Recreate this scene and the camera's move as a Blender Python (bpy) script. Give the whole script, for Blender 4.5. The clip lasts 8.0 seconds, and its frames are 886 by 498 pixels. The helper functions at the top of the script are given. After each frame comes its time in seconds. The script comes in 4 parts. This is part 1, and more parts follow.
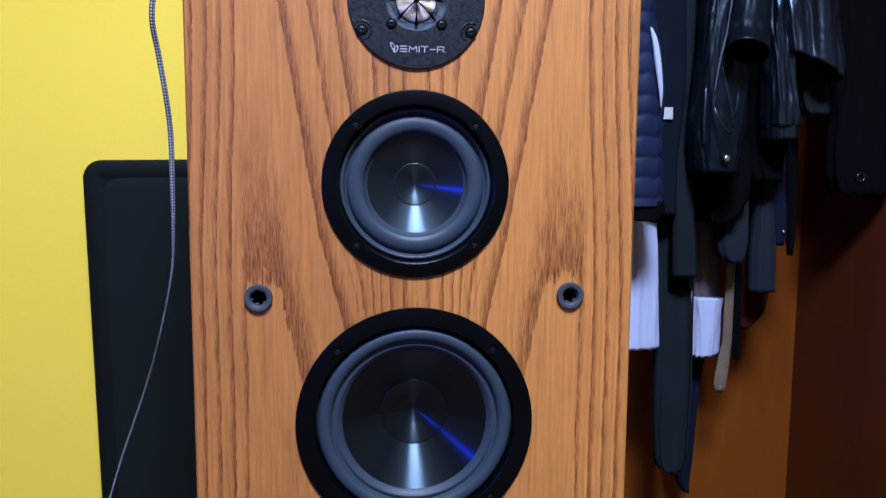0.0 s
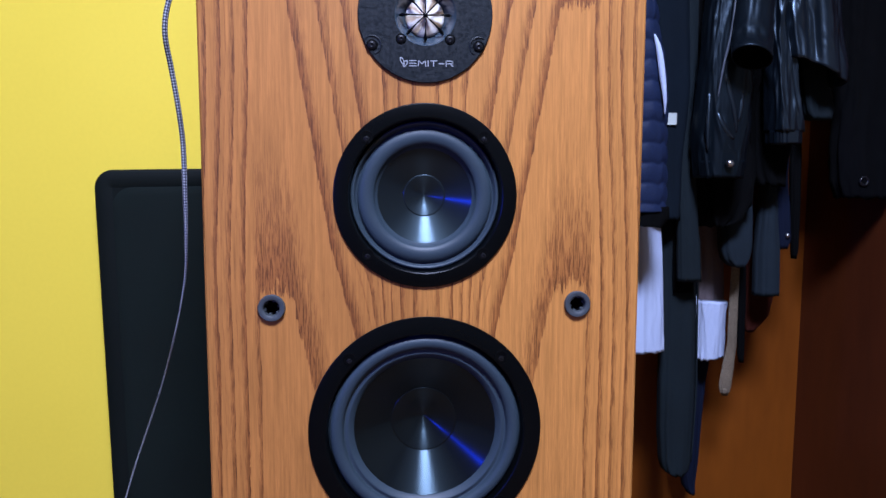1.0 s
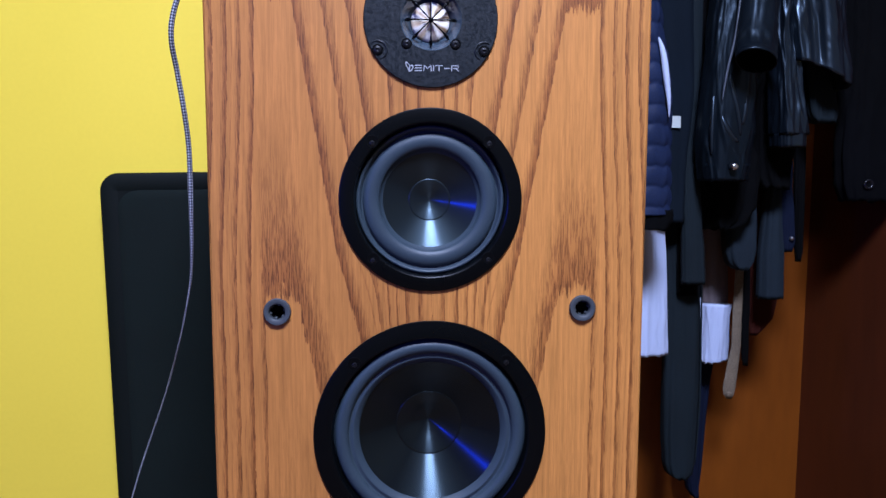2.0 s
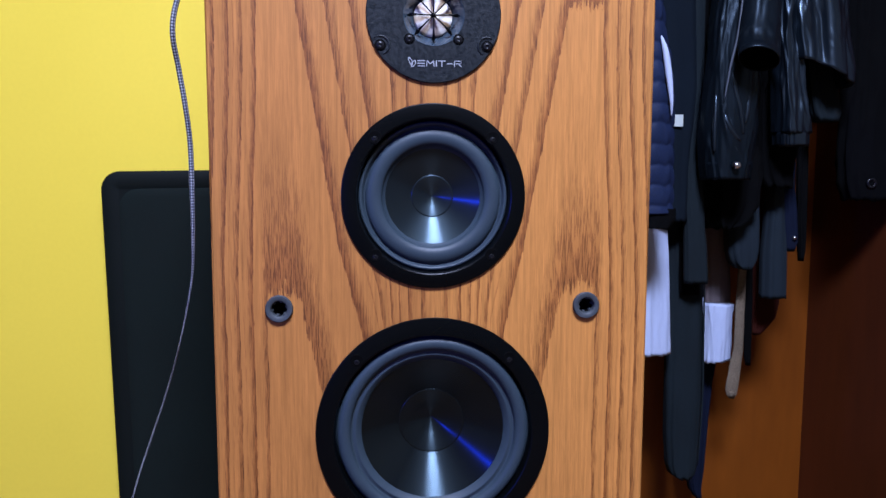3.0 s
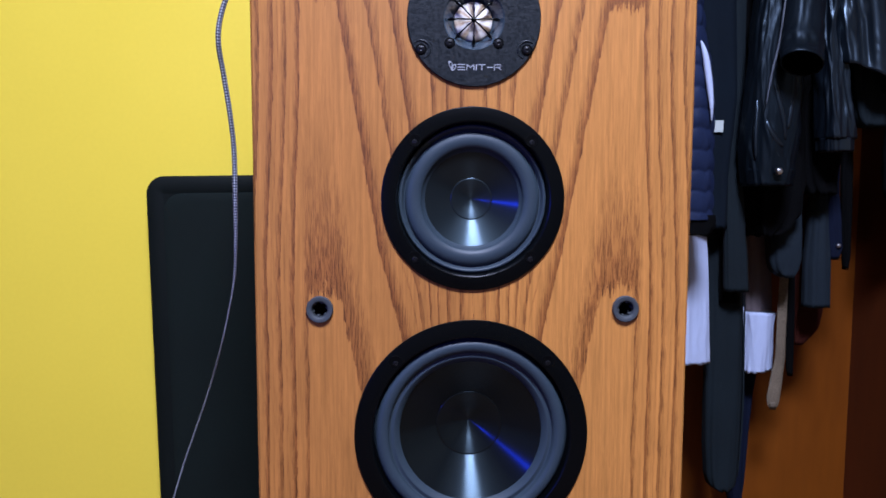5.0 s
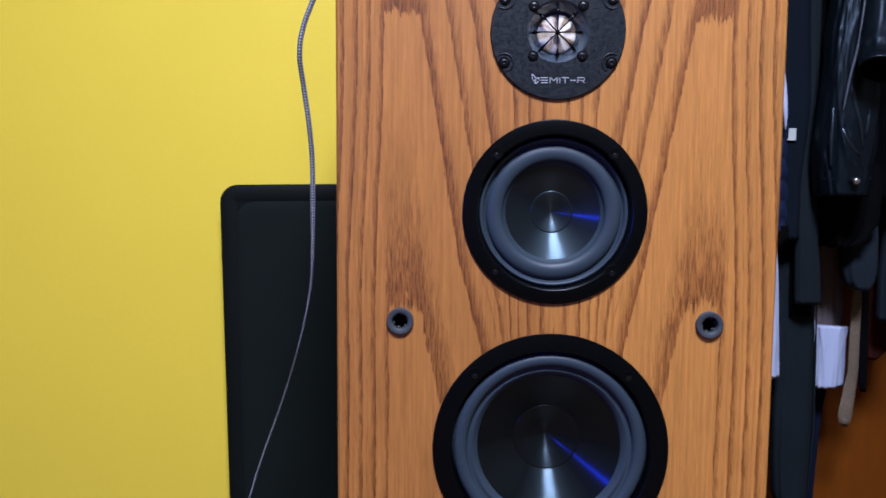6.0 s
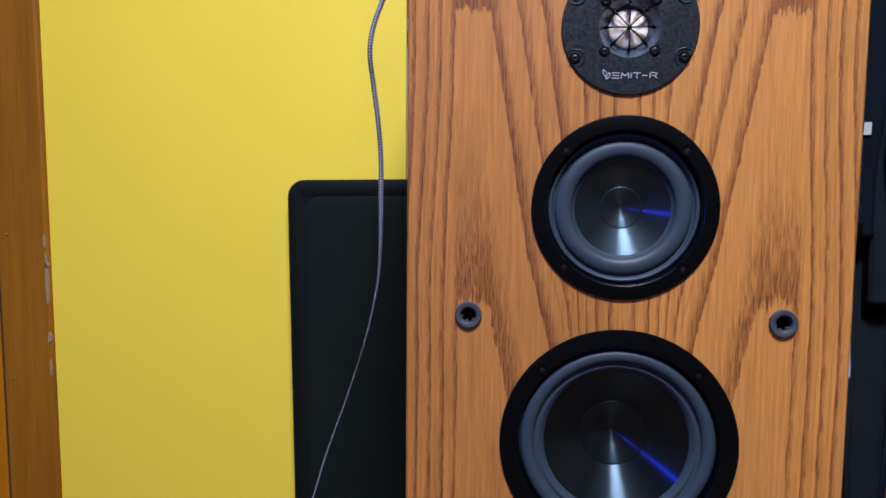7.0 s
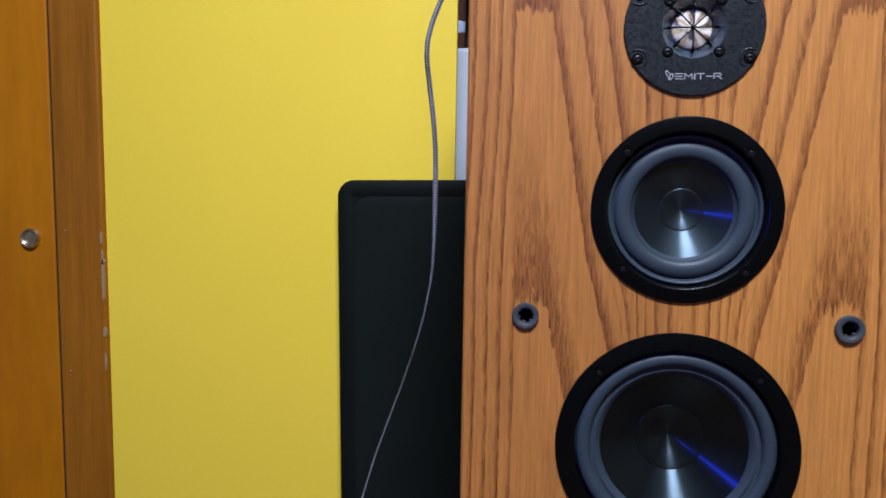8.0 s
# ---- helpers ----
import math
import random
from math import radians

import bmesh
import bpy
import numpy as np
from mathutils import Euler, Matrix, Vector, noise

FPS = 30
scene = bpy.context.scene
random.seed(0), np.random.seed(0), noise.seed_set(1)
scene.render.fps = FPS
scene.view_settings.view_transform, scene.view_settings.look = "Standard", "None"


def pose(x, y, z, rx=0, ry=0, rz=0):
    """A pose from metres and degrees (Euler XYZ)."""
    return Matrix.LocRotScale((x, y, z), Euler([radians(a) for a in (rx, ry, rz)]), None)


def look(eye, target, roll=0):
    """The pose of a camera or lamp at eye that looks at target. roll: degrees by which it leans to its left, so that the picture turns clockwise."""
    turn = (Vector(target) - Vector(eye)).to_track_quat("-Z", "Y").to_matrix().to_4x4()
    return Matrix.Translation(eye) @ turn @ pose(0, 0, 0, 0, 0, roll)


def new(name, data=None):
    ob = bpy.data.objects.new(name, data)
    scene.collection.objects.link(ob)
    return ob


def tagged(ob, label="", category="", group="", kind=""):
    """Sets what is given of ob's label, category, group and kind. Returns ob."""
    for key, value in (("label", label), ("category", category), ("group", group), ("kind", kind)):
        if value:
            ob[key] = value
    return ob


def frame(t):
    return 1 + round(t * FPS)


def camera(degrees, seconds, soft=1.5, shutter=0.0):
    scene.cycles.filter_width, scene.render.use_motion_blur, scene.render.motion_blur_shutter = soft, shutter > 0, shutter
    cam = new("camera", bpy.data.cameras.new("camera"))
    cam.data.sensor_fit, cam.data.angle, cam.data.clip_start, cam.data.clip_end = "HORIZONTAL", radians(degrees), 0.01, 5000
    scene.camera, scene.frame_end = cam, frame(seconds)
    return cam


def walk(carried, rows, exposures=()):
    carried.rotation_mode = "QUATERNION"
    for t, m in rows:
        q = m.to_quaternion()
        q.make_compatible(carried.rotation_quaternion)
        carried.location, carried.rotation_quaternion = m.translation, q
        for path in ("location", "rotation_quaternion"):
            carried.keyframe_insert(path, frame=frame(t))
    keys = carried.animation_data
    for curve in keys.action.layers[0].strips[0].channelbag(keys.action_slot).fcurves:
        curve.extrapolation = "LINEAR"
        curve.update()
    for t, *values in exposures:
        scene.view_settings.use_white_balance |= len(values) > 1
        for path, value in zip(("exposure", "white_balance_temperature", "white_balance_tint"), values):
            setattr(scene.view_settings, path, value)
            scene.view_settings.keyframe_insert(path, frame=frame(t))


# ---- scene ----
cam = camera(63.2, 8.0, shutter=0.4)
PATH = [
    (0, (-0.026, -0.498, 0.808), (0.149, 1.483, 0.599), 0.4),
    (0.2, (-0.0265, -0.504, 0.8122), (0.146, 1.477, 0.6032), 0.28),
    (0.5, (-0.028, -0.506, 0.817), (0.142, 1.476, 0.608), 0.2),
    (1, (-0.031, -0.506, 0.815), (0.135, 1.477, 0.61), 0.1),
    (1.5, (-0.032, -0.507, 0.817), (0.129, 1.476, 0.615), 0.1),
    (3, (-0.034, -0.504, 0.813), (0.122, 1.48, 0.617), 0.1),
    (3.5, (-0.033, -0.502, 0.81), (0.123, 1.483, 0.617), 0.0),
    (4, (-0.033, -0.501, 0.81), (0.115, 1.484, 0.619), 0.1),
    (4.2, (-0.031, -0.503, 0.812), (0.107, 1.483, 0.62), 0.1),
    (5.3, (-0.046, -0.507, 0.808), (-0.012, 1.486, 0.644), 0.2),
    (5.5, (-0.053, -0.505, 0.81), (-0.037, 1.489, 0.648), 0.2),
    (6, (-0.062, -0.507, 0.815), (-0.128, 1.485, 0.653), 0.4),
    (6.5, (-0.067, -0.51, 0.814), (-0.215, 1.478, 0.651), 0.4),
    (7, (-0.073, -0.514, 0.815), (-0.285, 1.467, 0.639), 0.5),
    (7.5, (-0.077, -0.515, 0.811), (-0.347, 1.459, 0.642), 0.9),
    (7.8, (-0.081, -0.516, 0.809), (-0.371, 1.457, 0.648), 1.0),
    (8, (-0.09, -0.518, 0.814), (-0.395, 1.451, 0.641), 0.9),
]
walk(cam, [(t, look(eye, target, roll)) for t, eye, target, roll in PATH], exposures=[(0.0, 0.05, 5820, 10), (4.2, 0.04, 6020, 10), (5.5, -0.08, 6250, 10), (6.2, -0.16, 6450, 8), (7.0, -0.18, 6700, 6), (8.0, -0.23, 6900, 4)])

# ---- light ----
LAMP = (0.05, -0.97, 2.22)       # ceiling lamp in the middle of the room
world = bpy.data.worlds.new("world")
scene.world = world
world.use_nodes = True
world.node_tree.nodes["Background"].inputs[0].default_value = (0.02, 0.022, 0.03, 1)
world.node_tree.nodes["Background"].inputs[1].default_value = 0.3

lamp_data = bpy.data.lights.new("ceiling_lamp_light", "AREA")
lamp_data.shape, lamp_data.size, lamp_data.energy, lamp_data.color = "DISK", 0.50, 102, (0.66, 0.71, 1.0)
lamp_light = new("ceiling_lamp_light", lamp_data)
lamp_light.matrix_world = look((LAMP[0], LAMP[1], LAMP[2] - 0.075), (LAMP[0], LAMP[1], 0))

led_data = bpy.data.lights.new("indicator_light", "SPOT")
led_data.energy, led_data.color, led_data.shadow_soft_size = 48.0, (0.02, 0.05, 1.0), 0.012
led_data.spot_size, led_data.spot_blend = radians(13), 0.4
led_light = new("indicator_light", led_data)
led_light.matrix_world = look((-1.50, -1.80, 0.95), (0.0, 0.0, 0.72))


# ---- materials ----
class Nodes:
    """A short hand for wiring one material."""

    def __init__(self, name):
        self.mat = bpy.data.materials.new(name)
        self.mat.use_nodes = True
        self.tree = self.mat.node_tree
        self.bsdf = self.tree.nodes["Principled BSDF"]

    def add(self, kind, **values):
        node = self.tree.nodes.new(kind)
        for key, value in values.items():
            setattr(node, key, value)
        return node

    def wire(self, a, b):
        self.tree.links.new(a, b)

    def put(self, socket, value):
        if hasattr(value, "is_linked"):
            self.wire(value, socket)
        else:
            socket.default_value = value

    def math(self, op, a, b=0.0, c=0.0):
        node = self.add("ShaderNodeMath", operation=op)
        for socket, value in zip(node.inputs, (a, b, c)):
            self.put(socket, value)
        return node.outputs[0]

    def mix(self, fac, a, b):
        node = self.add("ShaderNodeMix", data_type="RGBA")
        self.put(node.inputs[0], fac)
        self.put(node.inputs[6], a)
        self.put(node.inputs[7], b)
        return node.outputs[2]

    def blend(self, fac, a, b):
        node = self.add("ShaderNodeMix", data_type="FLOAT")
        for socket, value in zip(node.inputs[0:1] + node.inputs[2:4], (fac, a, b)):
            self.put(socket, value)
        return node.outputs[0]

    def coords(self, scale=(1, 1, 1), kind="Object"):
        tex = self.add("ShaderNodeTexCoord")
        mapping = self.add("ShaderNodeMapping")
        mapping.inputs["Scale"].default_value = scale
        self.wire(tex.outputs[kind], mapping.inputs["Vector"])
        return mapping.outputs[0]

    def noise(self, vector, scale, detail=3.0, rough=0.5):
        node = self.add("ShaderNodeTexNoise")
        self.wire(vector, node.inputs["Vector"])
        node.inputs["Scale"].default_value = scale
        node.inputs["Detail"].default_value = detail
        node.inputs["Roughness"].default_value = rough
        return node.outputs["Fac"]

    def ramp(self, fac, stops):
        node = self.add("ShaderNodeValToRGB")
        els = node.color_ramp.elements
        while len(els) < len(stops):
            els.new(0.5)
        for el, (at, colour) in zip(els, stops):
            el.position = at
            el.color = (*colour, 1) if len(colour) == 3 else colour
        self.wire(fac, node.inputs[0])
        return node.outputs[0]

    def span(self, value, a, b, c, d):
        """Eases from c to d as value goes from a to b."""
        node = self.add("ShaderNodeMapRange", interpolation_type="SMOOTHSTEP")
        self.put(node.inputs[0], value)
        for socket, number in zip(node.inputs[1:5], (a, b, c, d)):
            socket.default_value = number
        return node.outputs[0]

    def steps(self, value, pairs):
        """A broken straight line through pairs (from, to)."""
        lo, hi = pairs[0], pairs[-1]
        node = self.add("ShaderNodeFloatCurve")
        line = node.mapping.curves[0]
        spots = [((a - lo[0]) / (hi[0] - lo[0]), (b - lo[1]) / (hi[1] - lo[1])) for a, b in pairs]
        line.points[0].location, line.points[1].location = spots[0], spots[-1]
        for spot in spots[1:-1]:
            line.points.new(*spot)
        for point in line.points:
            point.handle_type = "VECTOR"
        node.mapping.update()
        unit = self.math("DIVIDE", self.math("SUBTRACT", value, lo[0]), hi[0] - lo[0])
        self.wire(unit, node.inputs["Value"])
        return self.math("ADD", self.math("MULTIPLY", node.outputs[0], hi[1] - lo[1]), lo[1])

    def bump(self, height, strength, distance=0.001):
        node = self.add("ShaderNodeBump")
        node.inputs["Strength"].default_value = strength
        node.inputs["Distance"].default_value = distance
        self.wire(height, node.inputs["Height"])
        self.wire(node.outputs[0], self.bsdf.inputs["Normal"])

    def base(self, colour, rough, metal=0.0, spec=0.5):
        self.put(self.bsdf.inputs["Base Color"], colour)
        self.put(self.bsdf.inputs["Roughness"], rough)
        self.bsdf.inputs["Metallic"].default_value = metal
        self.bsdf.inputs["Specular IOR Level"].default_value = spec
        return self.mat


def plain(name, colour, rough, metal=0.0, spec=0.5, grain=300.0, vary=0.25, relief=0.1, size=0.0005):
    """A surface of one colour with fine grain, a slow stain and small relief."""
    n = Nodes(name)
    v = n.coords()
    fine = n.noise(v, grain, 4)
    slow = n.noise(v, 9.0, 3)
    lo = tuple(c * (1 - vary) for c in colour) + (1,)
    hi = tuple(min(1, c * (1 + vary)) for c in colour) + (1,)
    both = n.math("ADD", n.math("MULTIPLY", fine, 0.6), n.math("MULTIPLY", slow, 0.4))
    n.bump(fine, relief, size)
    r = n.math("ADD", n.math("MULTIPLY", slow, 0.2), rough - 0.1)
    return n.base(n.ramp(both, [(0.3, lo), (0.7, hi)]), r, metal, spec)


# heights, below the top of the grain, at which each ring of the veneer has its peak
RING_APEX = [(-0.90, -12), (-0.57, -7), (-0.506, -6), (-0.444, -5), (-0.383, -4), (-0.32, -3), (-0.215, -2), (-0.115, -1), (-0.005, 0), (0.197, 1), (0.48, 2), (0.70, 3), (0.95, 5)]


def oak(name):
    """Book-matched plain-sawn oak veneer: nested cathedral peaks on either side of the middle."""
    n = Nodes(name)
    tex = n.add("ShaderNodeTexCoord")
    sep = n.add("ShaderNodeSeparateXYZ")
    n.wire(tex.outputs["Object"], sep.inputs[0])
    x, z = sep.outputs[0], sep.outputs[2]
    v = tex.outputs["Object"]
    wob = n.math("SUBTRACT", n.noise(n.coords((9, 9, 2.2)), 1.6, 2), 0.5)
    jag = n.math("SUBTRACT", n.noise(n.coords((210, 210, 48)), 1.0, 3, 0.65), 0.5)
    rag = n.math("SUBTRACT", n.noise(n.coords((40, 40, 75)), 1.0, 3, 0.65), 0.5)
    bent = n.math("ADD", n.math("MULTIPLY", wob, 0.008), n.math("MULTIPLY", rag, 0.0018))
    u = n.math("ABSOLUTE", n.math("ADD", n.math("ADD", x, 0.001), bent))
    down = n.math("SUBTRACT", 0.931, z)
    # inside each peak's axis the rings run down towards the middle of the board
    reach = n.math("MAXIMUM", n.math("SUBTRACT", 0.104, u), 0.0)
    inner = n.math("DIVIDE", reach, n.span(down, 0.15, 0.23, 1.0, 1.11))
    drop = n.math("ADD", n.math("MULTIPLY", n.math("MINIMUM", inner, 0.0105), 0.5),
                  n.math("MULTIPLY", n.math("MAXIMUM", n.math("SUBTRACT", inner, 0.0105), 0.0), 6.05))
    ring_in = n.steps(n.math("SUBTRACT", down, drop), RING_APEX)
    # outside it they stand almost upright, close to one another
    lean = n.span(down, 0.0, 0.22, 0.1184, 0.1268)
    ring_out = n.math("DIVIDE", n.math("SUBTRACT", lean, u), 0.0095)
    ring = n.math("SMOOTH_MIN", ring_in, ring_out, 0.12)
    # the oldest rings, in the middle, are upright again
    core = n.math("SUBTRACT", n.math("DIVIDE", n.math("SUBTRACT", u, 0.0285), 0.0095), 3.0)
    ring = n.blend(n.span(u, 0.020, 0.044, 1.0, 0.0), ring, core)
    teeth = n.math("SUBTRACT", n.noise(n.coords((760, 760, 22)), 1.0, 4, 0.75), 0.5)
    ring = n.math("ADD", ring, n.math("ADD", n.math("MULTIPLY", teeth, 0.20), n.math("MULTIPLY", wob, 0.16)))
    ring = n.math("ADD", ring, n.math("MULTIPLY", jag, 0.16))
    ring = n.math("ADD", ring, 20.0)
    saw = n.math("FRACT", ring)
    each = n.add("ShaderNodeTexWhiteNoise", noise_dimensions="1D")
    n.wire(n.math("FLOOR", ring), each.inputs["W"])
    weight = n.math("ADD", n.math("MULTIPLY", each.outputs[0], 0.35), 0.66)
    # pores: short dark strokes along the grain, thick where the ring is dark
    pore_v = n.coords((1300, 300, 62))
    pore = n.noise(pore_v, 1.0, 2, 0.6)
    fleck_v = n.coords((420, 200, 14))
    fleck = n.noise(fleck_v, 1.0, 3, 0.65)
    shade = n.ramp(saw, [(0.0, (0.0,) * 3), (0.56, (0.03,) * 3), (0.70, (0.24,) * 3), (0.80, (0.55,) * 3), (0.95, (0.90,) * 3), (1.0, (0.78,) * 3)])
    # finer rings between the bold ones near the middle and the edges
    twin = n.math("ADD", n.math("MULTIPLY", ring, 2.0), n.math("ADD", n.math("MULTIPLY", wob, 0.5), 0.35))
    faint = n.add("ShaderNodeTexWhiteNoise", noise_dimensions="1D")
    n.wire(n.math("ADD", n.math("FLOOR", twin), 0.37), faint.inputs["W"])
    thin = n.ramp(n.math("FRACT", twin), [(0.0, (0.0,) * 3), (0.80, (0.0,) * 3), (0.90, (0.8,) * 3), (0.97, (0.9,) * 3), (1.0, (0.2,) * 3)])
    thin = n.math("MULTIPLY", thin, n.math("MULTIPLY", faint.outputs[0], 0.8))
    tight = n.ramp(n.math("MULTIPLY", u, 5.0), [(0.22, (1.0,) * 3), (0.29, (0.0,) * 3), (0.60, (0.0,) * 3), (0.66, (0.7,) * 3)])
    thin = n.math("MULTIPLY", thin, tight)
    bold = n.math("MULTIPLY", shade, weight)
    depth = n.math("MINIMUM", n.math("MAXIMUM", bold, thin), 1.0)
    tone = n.mix(depth, (0.475, 0.195, 0.043, 1), (0.220, 0.067, 0.0125, 1))
    early = n.ramp(saw, [(0.0, (0.05,) * 3), (0.55, (0.18,) * 3), (0.80, (0.70,) * 3), (1.0, (1.0,) * 3)])
    strokes = n.ramp(pore, [(0.45, (1.0,) * 3), (0.52, (0.0,) * 3)])
    dark = n.math("MULTIPLY", n.math("MULTIPLY", n.math("MAXIMUM", early, thin), strokes), 0.92)
    col = n.mix(dark, tone, (0.115, 0.034, 0.007, 1))
    streak = n.ramp(fleck, [(0.3, (0.76,) * 3), (0.7, (1.20,) * 3)])
    slow = n.ramp(n.noise(n.coords((6, 6, 1.6)), 1.0, 2), [(0.3, (0.92, 0.92, 0.92)), (0.7, (1.08, 1.06, 1.04))])
    # the left leaf of the veneer is multiplied darker than the right
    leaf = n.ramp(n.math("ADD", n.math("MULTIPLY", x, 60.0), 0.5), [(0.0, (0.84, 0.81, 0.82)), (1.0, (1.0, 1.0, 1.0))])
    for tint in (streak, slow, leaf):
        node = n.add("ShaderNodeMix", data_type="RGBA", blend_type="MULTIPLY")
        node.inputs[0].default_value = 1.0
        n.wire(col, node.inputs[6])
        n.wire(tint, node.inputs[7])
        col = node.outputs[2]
    n.bump(n.math("SUBTRACT", fleck, dark), 0.25, 0.0004)
    return n.base(col, n.math("ADD", n.math("MULTIPLY", fleck, 0.15), 0.42), 0, 0.36)


def wood(name, light, dark, along=2.0, across=60.0, rough=0.4):
    """A stained board, with the grain upright."""
    n = Nodes(name)
    grain = n.noise(n.coords((across, across, along)), 1.0, 5, 0.6)
    fine = n.noise(n.coords((across * 9, across * 9, along * 8)), 1.0, 2)
    slow = n.noise(n.coords((4, 4, 2.5)), 1.0, 3)
    f = n.math("ADD", n.math("MULTIPLY", grain, 0.5), n.math("ADD", n.math("MULTIPLY", fine, 0.2), n.math("MULTIPLY", slow, 0.3)))
    n.bump(f, 0.2, 0.0006)
    return n.base(n.ramp(f, [(0.32, dark), (0.66, light)]), n.math("ADD", n.math("MULTIPLY", slow, 0.2), rough - 0.1), 0, 0.25)


def cast_plate():
    """Black cast plate: fine pimples, with matt and worn, glossier patches."""
    n = Nodes("black_cast_plate")
    v = n.coords()
    fine = n.noise(v, 1300.0, 4)
    patch = n.noise(v, 420.0, 4, 0.75)
    n.bump(fine, 0.3, 0.0004)
    tone = n.math("ADD", n.math("MULTIPLY", fine, 0.55), n.math("MULTIPLY", patch, 0.45))
    rough = n.ramp(patch, [(0.40, (0.30,) * 3), (0.60, (0.50,) * 3)])
    return n.base(n.ramp(tone, [(0.36, (0.0040, 0.0055, 0.0065)), (0.52, (0.0085, 0.0112, 0.0130)), (0.68, (0.0150, 0.0190, 0.0220))]), rough, 0, 0.30)


OAK = oak("oak_veneer")
YELLOW = plain("yellow_wall_paint", (0.83, 0.627, 0.062), 0.5, spec=0.3, grain=200, vary=0.02, relief=0.05, size=0.0004)
WHITE_PAINT = plain("dim_wall_paint", (0.27, 0.245, 0.20), 0.8, grain=120, vary=0.06)
CEILING = plain("ceiling_paint", (0.55, 0.55, 0.55), 0.8, grain=120, vary=0.03)
FLOOR = wood("floor_boards", (0.14, 0.075, 0.035), (0.07, 0.035, 0.015), 3.0, 30.0)
JAMB = wood("stained_jamb", (0.35, 0.130, 0.010), (0.150, 0.050, 0.004), 2.2, 48.0, 0.5)
DOOR = wood("stained_plywood", (0.50, 0.182, 0.0060), (0.31, 0.100, 0.0033), 2.0, 9.0, 0.45)
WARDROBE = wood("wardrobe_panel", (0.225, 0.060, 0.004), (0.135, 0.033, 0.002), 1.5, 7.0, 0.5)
# the recess wood again, its shade put into a darker, redder colour
SIDE_PANEL = wood("shaded_side_panel", (0.105, 0.023, 0.004), (0.062, 0.013, 0.0025), 1.5, 7.0, 0.6)
PLASTER = plain("grey_plaster", (0.30, 0.21, 0.13), 0.8, vary=0.3)
CHROME = plain("bright_steel", (0.60, 0.60, 0.62), 0.3, metal=1.0, vary=0.1)
DARK_WOOD = wood("dark_stained_wood", (0.075, 0.026, 0.010), (0.035, 0.012, 0.005), 3.0, 50.0, 0.4)
GAP_SHADE = plain("gap_shade", (0.012, 0.006, 0.003), 0.8)
FLANGE = plain("black_satin_plastic", (0.0013, 0.0017, 0.0020), 0.28, spec=0.15, grain=900, vary=0.2, relief=0.04)
PLATE = cast_plate()
RUBBER = plain("grey_blue_rubber", (0.024, 0.037, 0.048), 0.5, spec=0.35, grain=800, vary=0.12, relief=0.08)
SOCKET = plain("grey_rubber_socket", (0.034, 0.040, 0.044), 0.6, grain=800, vary=0.15)
BLACK = plain("deep_black", (0.0012, 0.0012, 0.0012), 0.7, spec=0.05)
SCREW = plain("black_steel", (0.006, 0.006, 0.007), 0.3, spec=0.35)
HORN = plain("pale_horn_plastic", (0.034, 0.050, 0.064), 0.25, spec=0.9, grain=800, vary=0.06, relief=0.02)
PRINT = plain("pale_print", (0.30, 0.31, 0.32), 0.6, vary=0.05)
GRILLE = plain("black_grille_cloth", (0.0030, 0.0066, 0.0056), 0.85, spec=0.2, grain=1600, vary=0.45, relief=0.5, size=0.0004)
GRILLE_EDGE = plain("black_grille_frame", (0.0028, 0.0048, 0.0044), 0.65, spec=0.15, grain=900, vary=0.3)
STEEL = plain("brushed_steel", (0.62, 0.58, 0.48), 0.30, metal=1.0, vary=0.1)
NAVY = plain("navy_quilted_nylon", (0.0105, 0.018, 0.049), 0.55, spec=0.2, grain=500, vary=0.3, relief=0.2)
SLATE = plain("slate_wool", (0.0085, 0.0135, 0.0165), 0.9, spec=0.15, grain=900, vary=0.35, relief=0.5)
SLATE_BLUE = plain("slate_blue_cotton", (0.013, 0.020, 0.027), 0.9, spec=0.15, grain=900, vary=0.35, relief=0.5)
DARK_NAVY = plain("dark_navy_cotton", (0.004, 0.007, 0.020), 0.9, spec=0.15, grain=900, vary=0.35, relief=0.5)
WHITE_CLOTH = plain("white_cotton", (0.47, 0.53, 0.70), 0.9, spec=0.2, grain=900, vary=0.06, relief=0.5)
PALE_BLUE = plain("pale_blue_cotton", (0.52, 0.58, 0.62), 0.9, spec=0.2, grain=900, vary=0.06, relief=0.4)
LINING = plain("grey_brown_lining", (0.130, 0.100, 0.100), 0.8, grain=900, vary=0.2)
LEATHER = plain("black_leather", (0.0030, 0.0048, 0.0070), 0.38, spec=0.28, grain=420, vary=0.35, relief=0.2, size=0.0004)
GLOSSY_LEATHER = plain("glossy_black_leather", (0.0035, 0.0055, 0.0085), 0.31, spec=0.85, grain=420, vary=0.35, relief=0.15, size=0.0004)
for hide in (LEATHER, GLOSSY_LEATHER):
    hide.node_tree.nodes["Principled BSDF"].inputs["Specular Tint"].default_value = (0.62, 0.82, 1.0, 1)
# paler leather for the front seam: its highlight is put into the colour
LIT_SEAM = plain("lit_seam_leather", (0.060, 0.070, 0.090), 0.40, spec=0.4, grain=500, vary=0.4, relief=0.2)
DEEP_SLATE = plain("deep_slate_knit", (0.0042, 0.0078, 0.0128), 0.9, spec=0.12, grain=900, vary=0.35, relief=0.5)
LABEL_CLOTH = plain("ivory_label_cloth", (0.50, 0.54, 0.50), 0.9, spec=0.2, grain=900, vary=0.06)
BLACK_CLOTH = plain("black_cloth", (0.0018, 0.0019, 0.0022), 0.95, spec=0.08, grain=900)
